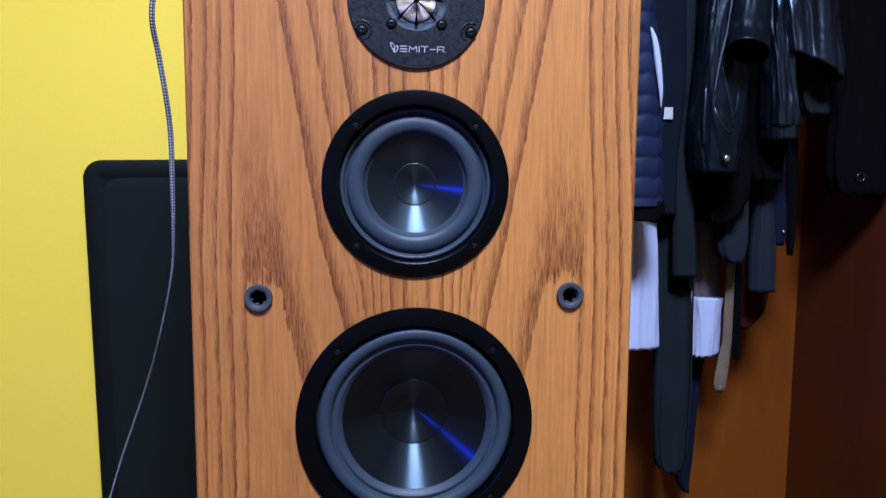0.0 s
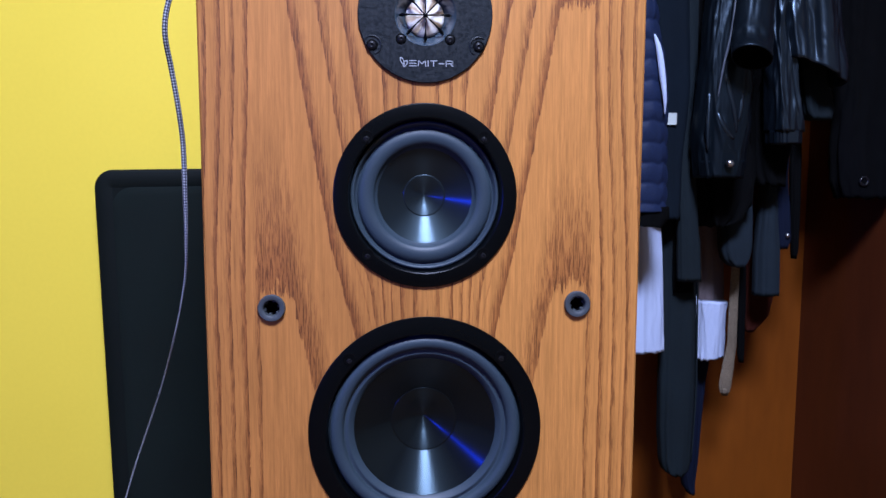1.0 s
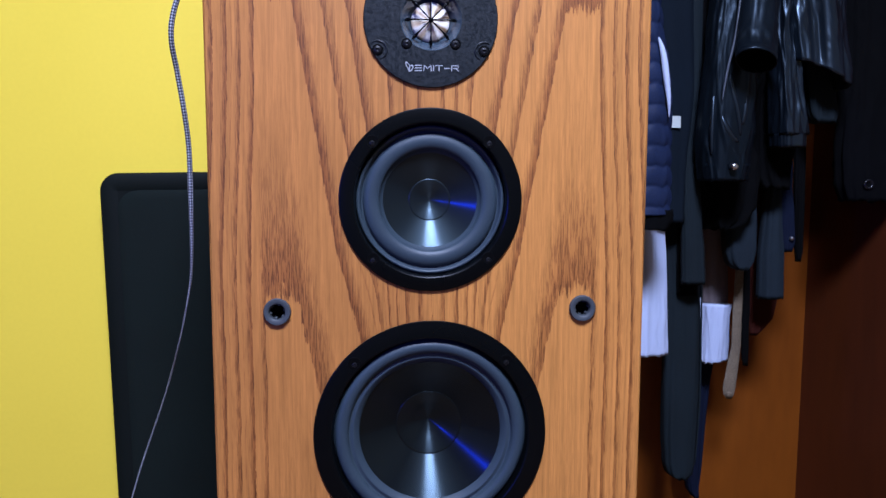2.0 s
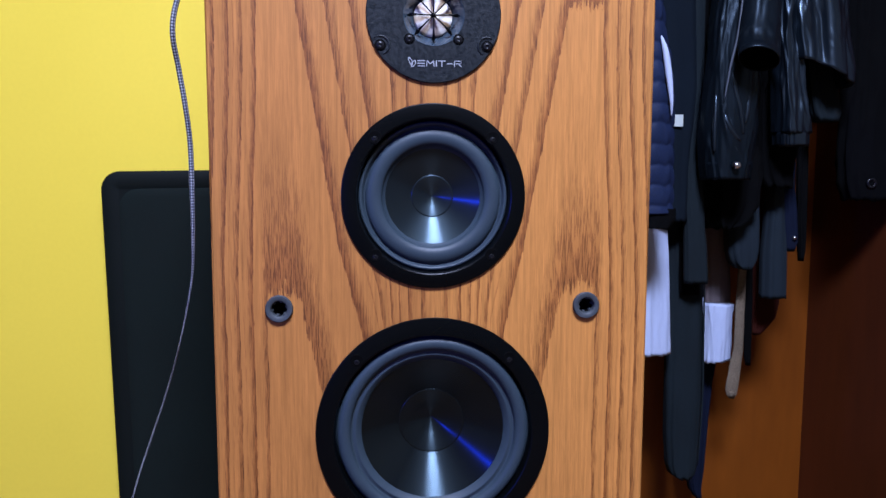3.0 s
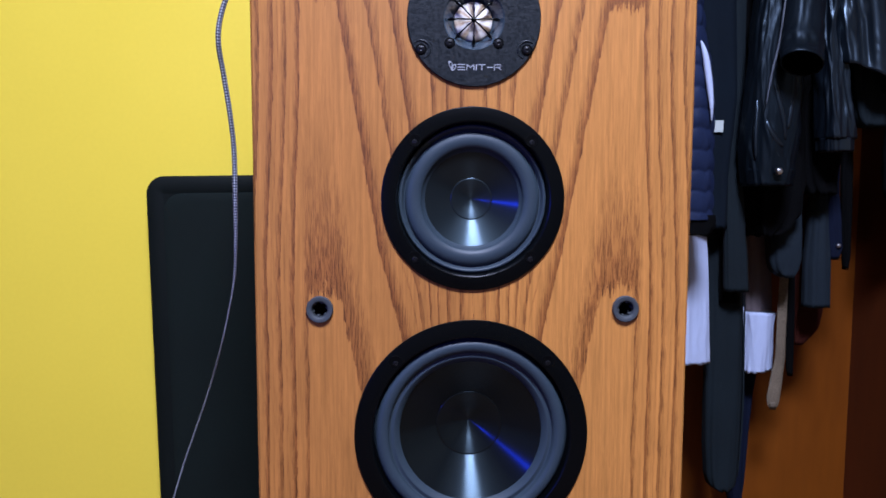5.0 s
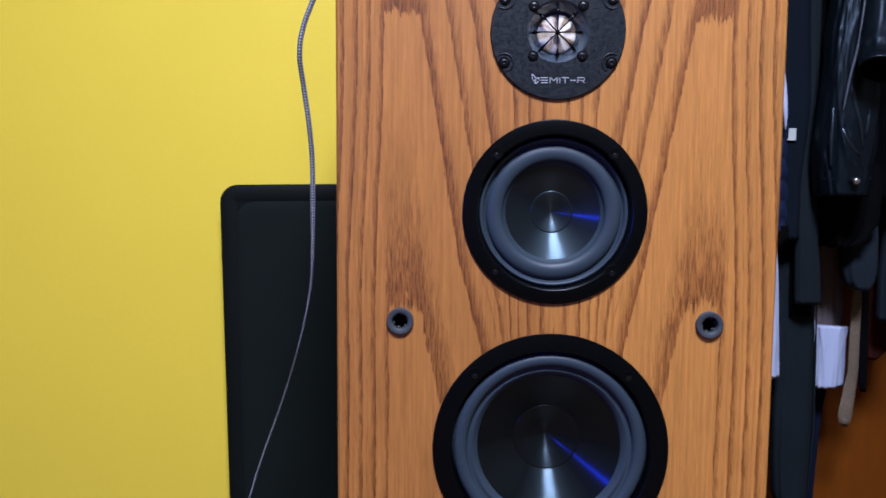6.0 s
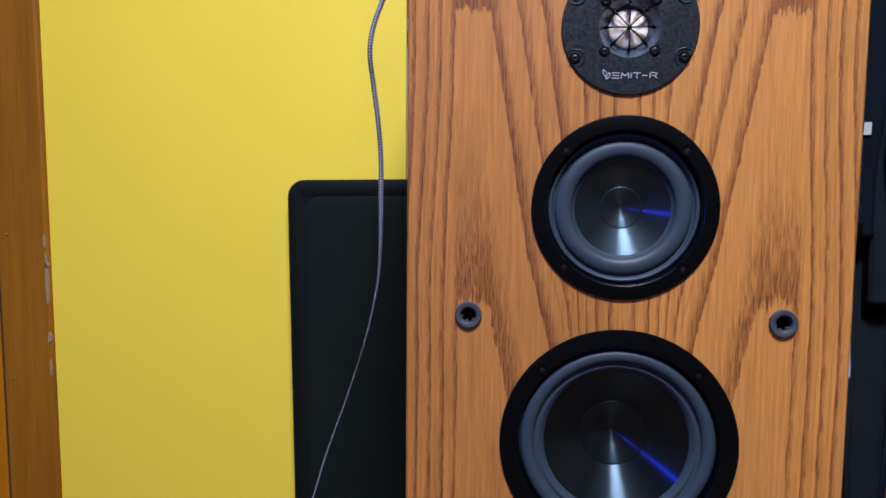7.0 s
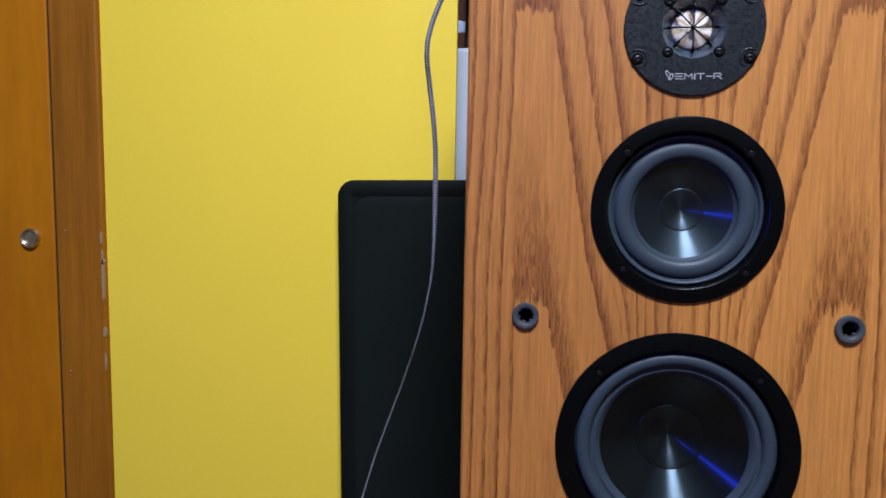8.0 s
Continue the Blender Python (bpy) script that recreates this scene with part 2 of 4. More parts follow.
RED_CLOTH = plain("dark_red_cloth", (0.035, 0.006, 0.003), 0.9, spec=0.15, grain=900)
TAN = plain("tan_braided_belt", (0.15, 0.115, 0.075), 0.7, grain=420, vary=0.5, relief=1.0, size=0.0015)
GLOW = bpy.data.materials.new("lamp_diffuser")
GLOW.use_nodes = True
GLOW.node_tree.nodes["Principled BSDF"].inputs["Emission Color"].default_value = (0.9, 0.95, 1, 1)
GLOW.node_tree.nodes["Principled BSDF"].inputs["Emission Strength"].default_value = 4.0


def cone_metal(name, cx, cz, lacquer):
    """Dark spun cone: fine rings round the axis at (cx, cz)."""
    n = Nodes(name)
    tex = n.add("ShaderNodeTexCoord")
    sep = n.add("ShaderNodeSeparateXYZ")
    n.wire(tex.outputs["Object"], sep.inputs[0])
    dx = n.math("SUBTRACT", sep.outputs[0], cx)
    dz = n.math("SUBTRACT", sep.outputs[2], cz)
    rad = n.math("POWER", n.math("ADD", n.math("MULTIPLY", dx, dx), n.math("MULTIPLY", dz, dz)), 0.5)
    ang = n.math("ARCTAN2", dx, dz)
    comb = n.add("ShaderNodeCombineXYZ")
    n.wire(n.math("MULTIPLY", rad, 2600.0), comb.inputs[0])
    n.wire(n.math("MULTIPLY", ang, 0.4), comb.inputs[1])
    rings = n.noise(comb.outputs[0], 1.0, 2)
    n.bump(rings, 0.02, 0.00008)
    tangent = n.add("ShaderNodeTangent", direction_type="RADIAL", axis="Y")
    n.wire(tangent.outputs[0], n.bsdf.inputs["Tangent"])
    col = n.ramp(rings, [(0.3, (0.0014, 0.0015, 0.0015)), (0.7, (0.0026, 0.0028, 0.0029))])
    n.base(col, n.math("ADD", n.math("MULTIPLY", rings, 0.04), 0.23), 0.0, 0.80)
    # a second, wider lobe: the lacquer over the spun grooves
    soft = n.add("ShaderNodeBsdfPrincipled")
    n.wire(col, soft.inputs["Base Color"])
    n.wire(tangent.outputs[0], soft.inputs["Tangent"])
    soft.inputs["Roughness"].default_value = 0.50
    soft.inputs["Specular IOR Level"].default_value = lacquer
    for shader, amount in ((n.bsdf, 0.92), (soft, 0.30)):
        shader.inputs["Anisotropic"].default_value = amount
        shader.inputs["Anisotropic Rotation"].default_value = 0.25
        shader.inputs["Specular Tint"].default_value = (0.60, 0.86, 1.0, 1)
    both = n.add("ShaderNodeMixShader")
    both.inputs[0].default_value = 0.40
    n.wire(n.bsdf.outputs[0], both.inputs[1])
    n.wire(soft.outputs[0], both.inputs[2])
    n.wire(both.outputs[0], n.tree.nodes["Material Output"].inputs["Surface"])
    return n.mat


def foil():
    """Pleated white and copper foil of the tweeter, wedges round its middle."""
    n = Nodes("pleated_foil")
    tex = n.add("ShaderNodeTexCoord")
    sep = n.add("ShaderNodeSeparateXYZ")
    n.wire(tex.outputs["Object"], sep.inputs[0])
    ang = n.math("ARCTAN2", n.math("SUBTRACT", sep.outputs[0], -0.001), n.math("SUBTRACT", sep.outputs[2], 0.924))
    wave = n.math("SINE", n.math("MULTIPLY", ang, 8.0))
    rough_v = n.coords((240, 240, 240))
    spot = n.noise(rough_v, 1.0, 3)
    f = n.math("ADD", n.math("MULTIPLY", wave, 0.22), n.math("ADD", n.math("MULTIPLY", spot, 0.6), 0.2))
    n.bump(wave, 0.05, 0.001)
    return n.base(n.ramp(f, [(0.24, (0.25, 0.16, 0.08)), (0.42, (0.48, 0.39, 0.28)), (0.58, (0.66, 0.61, 0.53))]), 0.55, 0.0)


def braid():
    """Woven sleeve: pale and dark blue threads crossing."""
    n = Nodes("braided_sleeve")
    v = n.coords((1, 1, 1), "UV")
    sep = n.add("ShaderNodeSeparateXYZ")
    n.wire(v, sep.inputs[0])
    p, q = sep.outputs[0], sep.outputs[1]
    a = n.math("SINE", n.math("MULTIPLY", n.math("ADD", p, q), 2 * math.pi))
    b = n.math("SINE", n.math("MULTIPLY", n.math("SUBTRACT", p, q), 2 * math.pi))
    f = n.math("MULTIPLY", n.math("ADD", n.math("MULTIPLY", a, b), 1.0), 0.5)
    n.bump(f, 0.5, 0.0006)
    return n.base(n.ramp(f, [(0.46, (0.012, 0.016, 0.040)), (0.64, (0.36, 0.37, 0.42))]), 0.6)


BRAID = braid()

# ---- mesh helpers ----
ROOT = {}


def thing(name, label, category, at, group="", kind=""):
    """An Empty at the base of a thing."""
    ob = new(name)
    ob.location = at
    ob.empty_display_size = 0.05
    ROOT[ob] = Vector(at)
    return tagged(ob, label, category, group, kind)


def part(name, bm, material, parent=None, label="", smooth=False):
    """Links a bmesh, modelled in world coordinates, as one mesh object under a thing or a part."""
    root = ROOT.get(parent, Vector())
    bmesh.ops.recalc_face_normals(bm, faces=bm.faces)
    if parent is not None:
        bmesh.ops.translate(bm, verts=bm.verts, vec=-root)
    for f in bm.faces:
        f.smooth = smooth
    me = bpy.data.meshes.new(name)
    bm.to_mesh(me)
    bm.free()
    me.materials.append(material)
    ob = new(name, me)
    if parent is not None:
        ob.parent = parent
        ROOT[ob] = root
    if label:
        tagged(ob, label)
    return ob


def box(x0, x1, y0, y1, z0, z1, bevel=0.0, segments=2):
    bm = bmesh.new()
    m = Matrix.Translation(((x0 + x1) / 2, (y0 + y1) / 2, (z0 + z1) / 2)) @ Matrix.Diagonal((x1 - x0, y1 - y0, z1 - z0, 1))
    bmesh.ops.create_cube(bm, size=1.0, matrix=m)
    if bevel:
        bmesh.ops.bevel(bm, geom=bm.edges[:], offset=bevel, segments=segments, affect="EDGES", profile=0.5)
    return bm


def structure(name, bm, material, label):
    ob = part(name, bm, material)
    return tagged(ob, label, name.split("_")[0], kind="structure")


def lathe(cx, cz, profile, segments=96, closed=False):
    """Turns a profile of (radius, y) round the axis that runs along y through (cx, cz)."""
    bm = bmesh.new()
    rings = []
    for r, y in profile:
        if r < 1e-6:
            rings.append([bm.verts.new((cx, y, cz))])
        else:
            rings.append([bm.verts.new((cx + r * math.cos(2 * math.pi * i / segments), y, cz + r * math.sin(2 * math.pi * i / segments))) for i in range(segments)])
    pairs = list(zip(rings, rings[1:]))
    if closed:
        pairs.append((rings[-1], rings[0]))
    for a, b in pairs:
        for i in range(segments):
            j = (i + 1) % segments
            if len(a) == 1:
                bm.faces.new((a[0], b[i], b[j]))
            elif len(b) == 1:
                bm.faces.new((a[i], a[j], b[0]))
            else:
                bm.faces.new((a[i], a[j], b[j], b[i]))
    return bm


def arc(r0, y0, hw, hh, n=10):
    """A half-roll over r0 +- hw that bulges by hh towards the viewer, outside to inside."""
    return [(r0 + hw * math.cos(math.pi * i / n), y0 - hh * math.sin(math.pi * i / n)) for i in range(n + 1)]


def smooth_by_angle(ob, degrees=35):
    """Marks the sharp edges of a smooth mesh."""
    bm = bmesh.new()
    bm.from_mesh(ob.data)
    for e in bm.edges:
        if len(e.link_faces) == 2 and e.calc_face_angle(0) > radians(degrees):
            e.smooth = False
    for f in bm.faces:
        f.smooth = True
    bm.to_mesh(ob.data)
    bm.free()
    return ob


def tube(points, radius, sides=10, wraps=0.0, length_scale=1.0):
    """A round tube along points (x, y, z); radius may be a function of the way along, 0 to 1."""
    bm = bmesh.new()
    pts = [Vector(p) for p in points]
    uv = bm.loops.layers.uv.new("UVMap")
    rings, run = [], [0.0]
    for a, b in zip(pts, pts[1:]):
        run.append(run[-1] + (b - a).length)
    for i, p in enumerate(pts):
        d = (pts[min(i + 1, len(pts) - 1)] - pts[max(i - 1, 0)]).normalized()
        s = d.cross(Vector((0, 1, 0.001))).normalized()
        t = d.cross(s).normalized()
        r = radius(run[i] / run[-1]) if callable(radius) else radius
        rings.append([bm.verts.new(p + r * (math.cos(2 * math.pi * k / sides) * s + math.sin(2 * math.pi * k / sides) * t)) for k in range(sides)])
    for i, (a, b) in enumerate(zip(rings, rings[1:])):
        for k in range(sides):
            j = (k + 1) % sides
            f = bm.faces.new((a[k], a[j], b[j], b[k]))
            for loop, (uu, vv) in zip(f.loops, ((k, run[i]), (k + 1, run[i]), (k + 1, run[i + 1]), (k, run[i + 1]))):
                loop[uv].uv = (uu / sides * wraps, vv * length_scale)
    bm.faces.new(rings[0])
    bm.faces.new(rings[-1])
    return bm


def spline(points, steps=10):
    """A smooth line through points."""
    p = [Vector(q) for q in points]
    p = [2 * p[0] - p[1]] + p + [2 * p[-1] - p[-2]]
    out = []
    for a, b, c, d in zip(p, p[1:], p[2:], p[3:]):
        for i in range(steps):
            t = i / steps
            out.append(0.5 * (2 * b + (c - a) * t + (2 * a - 5 * b + 4 * c - d) * t * t + (3 * b - a - 3 * c + d) * t ** 3))
    out.append(p[-2])
    return out


def profile_at(rows, z):
    """Left and right edge of a hanging thing at height z, from rows (z, left, right), top first."""
    if z >= rows[0][0]:
        return rows[0][1:]
    for (z0, a0, b0), (z1, a1, b1) in zip(rows, rows[1:]):
        if z >= z1:
            t = (z0 - z) / (z0 - z1)
            t = t * t * (3 - 2 * t) * 0.5 + t * 0.5
            return a0 + (a1 - a0) * t, b0 + (b1 - b0) * t
    return rows[-1][1:]


def cloth(rows, y, depth, fold=0.004, waves=5.0, seed=0.0, crumple=0.0, quilt=0.0, hem=0.0, step=0.007, around=56, slant=0.0, belly=0.0, square=0.75):
    """A hanging, hollow piece of clothing: an oval tube with upright folds, creases and a turned-in hem."""
    bm = bmesh.new()
    top, bottom = rows[0][0], rows[-1][0]
    count = max(6, int((top - bottom) / step))
    rings = []
    for i in range(count + 1):
        z = top + (bottom - top) * i / count
        a, b = profile_at(rows, z)
        ring = []
        for k in range(around):
            w = 2 * math.pi * k / around
            cw, sw = math.cos(w), math.sin(w)
            ex = abs(cw) ** square * (1 if cw >= 0 else -1)
            ey = abs(sw) ** square * (1 if sw >= 0 else -1)
            d = fold * (noise.noise(Vector((waves * cw + seed, waves * sw, z * 3.0 + seed))) + 0.35 * noise.noise(Vector((2.7 * waves * cw, seed, 2.7 * waves * sw + z * 2.0))))
            if crumple:
                d += crumple * 1.3 * noise.noise(Vector((1.5 * cw + seed, 1.5 * sw, z * 7.0)))
                q = noise.noise(Vector((1.7 * cw + z * 6.0, seed + 1.7 * sw, z * 5.0 - 1.2 * cw)))
                q2 = noise.noise(Vector((2.5 * cw - z * 12.0, seed + 2.5 * sw + 7, z * 8.0 + cw)))
                d += crumple * (0.8 * max(0.0, 1 - 6 * abs(q)) + 0.45 * max(0.0, 1 - 6 * abs(q2)))
            if quilt:
                ripple = 0.006 * noise.noise(Vector((3 * cw, 3 * sw, seed + z * 5))) + 0.003 * noise.noise(Vector((9 * cw, 9 * sw, z * 40)))
                d += quilt * (abs(math.sin(math.pi * (z + ripple) / 0.0268)) ** 0.45 - 0.7)
            hx, hy = (b - a) / 2 + d, depth / 2 * (1 + belly * i / count) + d * 1.2
            zz = z - slant * 0.5 * ex * i / count
            if hem and i == count:
                zz += hem * noise.noise(Vector((3 * cw, 3 * sw, seed)))
            ring.append(bm.verts.new(((a + b) / 2 + hx * ex, y + hy * ey, zz)))
        rings.append(ring)
    last = rings[-1]
    centre = sum((v.co for v in last), Vector()) / around
    inner = [bm.verts.new(centre + (v.co - centre) * 0.86 + Vector((0, 0, 0.001))) for v in last]
    deep = [bm.verts.new(centre + (v.co - centre) * 0.80 + Vector((0, 0, 0.04))) for v in last]
    rings += [inner, deep]
    for a, b in zip(rings, rings[1:]):
        for k in range(around):
            j = (k + 1) % around
            bm.faces.new((a[k], a[j], b[j], b[k]))
    bm.faces.new(rings[0])
    bm.faces.new(deep)
    return bm


# ---- setting ----
WALL_Y = 0.360
structure("floor", box(-2.2, 1.9, -3.4, 0.95, -0.05, 0.0), FLOOR, "brown wooden floor boards of the room")
structure("ceiling", box(-2.2, 1.9, -3.4, 0.95, 2.30, 2.38), CEILING, "plain white painted room ceiling")
structure("wall_yellow", box(-0.700, -0.213, WALL_Y, WALL_Y + 0.008, 0.0, 2.30), YELLOW, "smooth bright yellow painted wall beside the wooden door")
structure("wall_south", box(-2.2, 1.9, -3.4, -3.3, 0.0, 2.30), WHITE_PAINT, "plain dim painted wall behind the viewer")
structure("wall_west", box(-2.2, -2.1, -3.3, 0.95, 0.0, 2.30), WHITE_PAINT, "plain dim painted side wall")
structure("wall_east", box(1.8, 1.9, -3.3, 0.95, 0.0, 2.30), WHITE_PAINT, "plain dim painted side wall")
structure("wall_north", box(0.80, 1.8, WALL_Y, WALL_Y + 0.1, 0.0, 2.30), YELLOW, "yellow painted wall beyond the clothes recess")
structure("wall_north_west", box(-2.1, -1.60, WALL_Y, WALL_Y + 0.1, 0.0, 2.30), YELLOW, "yellow painted wall beyond the door")
structure("wall_recess_back", box(-0.676, 0.80, 0.80, 0.83, 0.0, 2.30), WARDROBE, "orange-brown varnished wooden back panel of clothes recess")
structure("wall_recess_side", box(0.77, 0.80, WALL_Y, 0.80, 0.0, 2.30), SIDE_PANEL, "varnished wooden recess side panel, its shade coloured dark red-brown")
structure("wall_recess_west", box(-0.676, -0.656, WALL_Y + 0.009, 0.80, 0.0, 2.30), WARDROBE, "brown wooden side panel hidden behind the wall")

# door jamb and door leaf
def askew(bm):
    """The old door frame leans a little out of plumb."""
    for v in bm.verts:
        v.co.x += (0.72 - v.co.z) * 0.008
    return bm


structure("trim_jamb", askew(box(-0.749, -0.6800, 0.352, 0.400, 0.0, 2.10, 0.003)), JAMB, "worn brown stained wooden door jamb")
# a dark strip set in the gap stands for the shade there
structure("trim_gap", askew(box(-0.7536, -0.749, 0.357, 0.400, 0.0, 2.10)), GAP_SHADE, "dark strip for the shade between the door and its jamb")
smear = bmesh.new()
for at, z0, z1, w in ((-0.6815, 0.655, 0.724, 0.0030), (-0.6815, 0.606, 0.620, 0.0038), (-0.6815, 0.704, 0.711, 0.0045), (-0.6815, 0.560, 0.585, 0.0018),
                     (-0.7340, 0.7465, 0.7490, 0.0024), (-0.7335, 0.5560, 0.5580, 0.0020), (-0.6825, 0.7300, 0.7480, 0.0022)):
    rim = [(at + w * 0.5 * math.cos(2 * math.pi * i / 20) * (1 + 0.5 * noise.noise(Vector((i, z0 * 50, 0)))), (z0 + z1) / 2 + (z1 - z0) / 2 * math.sin(2 * math.pi * i / 20)) for i in range(20)]
    front = [smear.verts.new((x, 0.3505, z)) for x, z in rim]
    back = [smear.verts.new((x, 0.356, z)) for x, z in rim]
    smear.faces.new(front)
    for i in range(20):
        smear.faces.new((front[i], front[(i + 1) % 20], back[(i + 1) % 20], back[i]))
tagged(part("plaster_smear", askew(smear), PLASTER), "grey plaster smears on the jamb's worn edge", "plaster", kind="structure")
door = thing("door", "closed orange-brown varnished plywood door with round lock", "door", (-1.16, 0.36, 0), kind="structure")
part("leaf", askew(box(-1.60, -0.7535, 0.355, 0.395, 0.005, 2.08, 0.002)), DOOR, door)
lock = part("lock", lathe(-0.788, 0.736, [(0, 0.3548), (0.0137, 0.3548), (0.0137, 0.3515), (0.0128, 0.3497), (0.0115, 0.3494), (0.0103, 0.3502), (0.0098, 0.3530), (0.006, 0.3527), (0, 0.3518)], 40), STEEL, door, "round polished steel lock cap", True)
smooth_by_angle(lock)

# ceiling lamp over the middle of the room
lamp = thing("ceiling_lamp", "round white ceiling lamp, switched on", "lamp", (LAMP[0], LAMP[1], 2.23))
bm = lathe(LAMP[0], LAMP[1], [(0, 0), (0.24, 0), (0.255, 0.012), (0.255, 0.05), (0, 0.05)], 64)
bmesh.ops.rotate(bm, verts=bm.verts, cent=(LAMP[0], 0, LAMP[1]), matrix=Matrix.Rotation(radians(90), 3, "X"))
bmesh.ops.translate(bm, verts=bm.verts, vec=(0, LAMP[1], 2.25 - LAMP[1]))
part("diffuser", bm, GLOW, lamp)

# ---- loudspeaker ----
SPK_X, TW_Z, MID_Z, WOOF_Z = -0.001, 0.924, 0.800, 0.630
HALF, DEPTH, TOP = 0.1545, 0.290, 1.060
speaker = thing("loudspeaker", "tall oak-veneered floor loudspeaker with its grille removed, on the floor", "loudspeaker", (0, 0.15, 0))


def baffle():
    """The front board, with round holes through it."""
    bm = bmesh.new()
    e = 0.0016
    def loop(pts):
        vs = [bm.verts.new(p) for p in pts]
        return vs, [bm.edges.new((a, b)) for a, b in zip(vs, vs[1:] + vs[:1])]
    outline, edges = loop([(-HALF + e, 0, 0.03), (HALF - e, 0, 0.03), (HALF - e, 0, TOP - e), (-HALF + e, 0, TOP - e)])
    holes = [(SPK_X, TW_Z, 0.034, 64), (SPK_X, MID_Z, 0.058, 80), (SPK_X, WOOF_Z, 0.077, 80)]
    holes += [(s * 0.109, 0.722, 0.0068, 24) for s in (-1, 1)]
    rims = []
    for cx, cz, r, n in holes:
        vs, es = loop([(cx + r * math.cos(2 * math.pi * i / n), 0, cz + r * math.sin(2 * math.pi * i / n)) for i in range(n)])
        rims.append(vs)
        edges += es
    bmesh.ops.triangle_fill(bm, use_beauty=True, use_dissolve=False, edges=edges)
    for f in list(bm.faces):
        c = f.calc_center_median()
        if any((c.x - cx) ** 2 + (c.z - cz) ** 2 < (r * 0.985) ** 2 for cx, cz, r, n in holes):
            bm.faces.remove(f)
    def skirt(vs, moved):
        ws = [bm.verts.new(p) for p in moved]
        for i in range(len(vs)):
            j = (i + 1) % len(vs)
            bm.faces.new((vs[i], vs[j], ws[j], ws[i]))
        return ws
    ring = skirt(outline, [(-HALF, e, 0.03), (HALF, e, 0.03), (HALF, e, TOP), (-HALF, e, TOP)])
    skirt(ring, [(v.co.x, 0.07, v.co.z) for v in ring])
    for vs in rims:
        skirt(vs, [(v.co.x, 0.02, v.co.z) for v in vs])
    return bm


part("front_baffle", baffle(), OAK, speaker, "golden oak veneer with bold cathedral grain")
part("cabinet", box(-HALF + 0.0004, HALF - 0.0004, 0.0700, DEPTH, 0.03, TOP), OAK, speaker)
part("plinth", box(-HALF + 0.012, HALF - 0.012, 0.02, DEPTH - 0.01, 0.0, 0.03), FLANGE, speaker)


def screw(name, parent, x, z, y, r=0.0032, metal=None):
    """A black cross-head screw in its seat."""
    ob = part(name, lathe(x, z, [(r, y + 0.002), (r, y), (r * 0.85, y - r * 0.22), (r * 0.45, y - r * 0.32), (r * 0.3, y - r * 0.1), (0, y)], 18), metal or SCREW, parent, smooth=True)
    return smooth_by_angle(ob)


def driver(name, label, cz, outer, roll, edge, cap, slope, hole_r, deep, lacquer, lip=False):
    """A cone driver: flange, rubber surround, cone, sunk dust cap and four screws on black discs for their holes."""
    cx = SPK_X
    flange = part(name, lathe(cx, cz, [(outer, 0.001), (outer, -0.0013), (outer - 0.0004, -0.0018), (outer - 0.0010, -0.0020), (roll + 0.0034, -0.0020), (roll + 0.0026, -0.0016),
                                       (roll + 0.0018, 0.0012), (roll + 0.0012, 0.004 + deep), (roll + 0.0012, 0.018 + deep)], 128), FLANGE, speaker, label, True)
    smooth_by_angle(flange, 20)
    hw = (roll - edge) * 0.30
    r0 = roll - hw + 0.0006
    inner = r0 - hw
    prof = [(roll + 0.0013, 0.0045)] + arc(r0, 0.0038, hw, 0.0046, 14)
    prof += [(inner - 0.0008, 0.0035), (inner - 0.0018, 0.0040), (inner - 0.0026, 0.0030), ((inner + edge) / 2, 0.0036), (edge + 0.0008, 0.0058), (edge, 0.0072)]
    if lip:
        # a thin outer lip, a groove, then one broad low roll
        a, b = roll - 0.0036, edge + 0.0022
        prof = [(roll + 0.0013, 0.0045), (roll + 0.0009, 0.0020), (roll, 0.0009), (roll - 0.0012, 0.0012), (roll - 0.0020, 0.0028), (roll - 0.0029, 0.0052)]
        prof += arc((a + b) / 2, 0.0050, (a - b) / 2, 0.0038, 18) + [(edge + 0.0010, 0.0058), (edge, 0.0072)]
    prof = [(r, y + deep) for r, y in prof]
    part("surround", lathe(cx, cz, prof, 128), RUBBER, flange, "grey-blue rubber half-roll surround", True)
    y0 = 0.0070 + deep
    y1 = y0 + (edge - cap) * slope
    metal = cone_metal("spun_" + name, cx, cz, lacquer)
    cone = part("cone", lathe(cx, cz, [(edge + 0.0006, y0), (edge * 0.6 + cap * 0.4, y0 * 0.6 + y1 * 0.4), (cap, y1)], 160), metal, flange, "dark glossy spun cone", True)
    cap_ob = part("dust_cap", lathe(cx, cz, [(cap + 0.0002, y1 - 0.0002), (cap - 0.0003, y1 - 0.0004), (cap - 0.0009, y1 - 0.0003), (cap * 0.5, y1 + cap * 0.5 * slope * 0.66), (0.0012, y1 + cap * slope * 0.64), (0, y1 + cap * slope * 0.64)], 128), metal, flange, smooth=True)
    smooth_by_angle(cap_ob, 50)
    for a in (45, 135, 225, 315):
        hx, hz = cx + hole_r * math.cos(radians(a)), cz + hole_r * math.sin(radians(a))
        # flat black disc: the dark of a sunk hole put into colour
        part("hole_shade", lathe(hx, hz, [(0.0046, -0.0019), (0.0044, -0.00212), (0.0041, -0.00216), (0.0037, -0.00206), (0, -0.00204)], 24), BLACK, flange, smooth=True)
        screw("screw", flange, hx, hz - 0.0012, -0.0020, 0.0019)
    return flange


driver("midrange_driver", "round midrange driver with black flange", MID_Z, 0.0645, 0.0515, 0.0337, 0.0150, 0.45, 0.0578, 0.0026, 0.85, True)
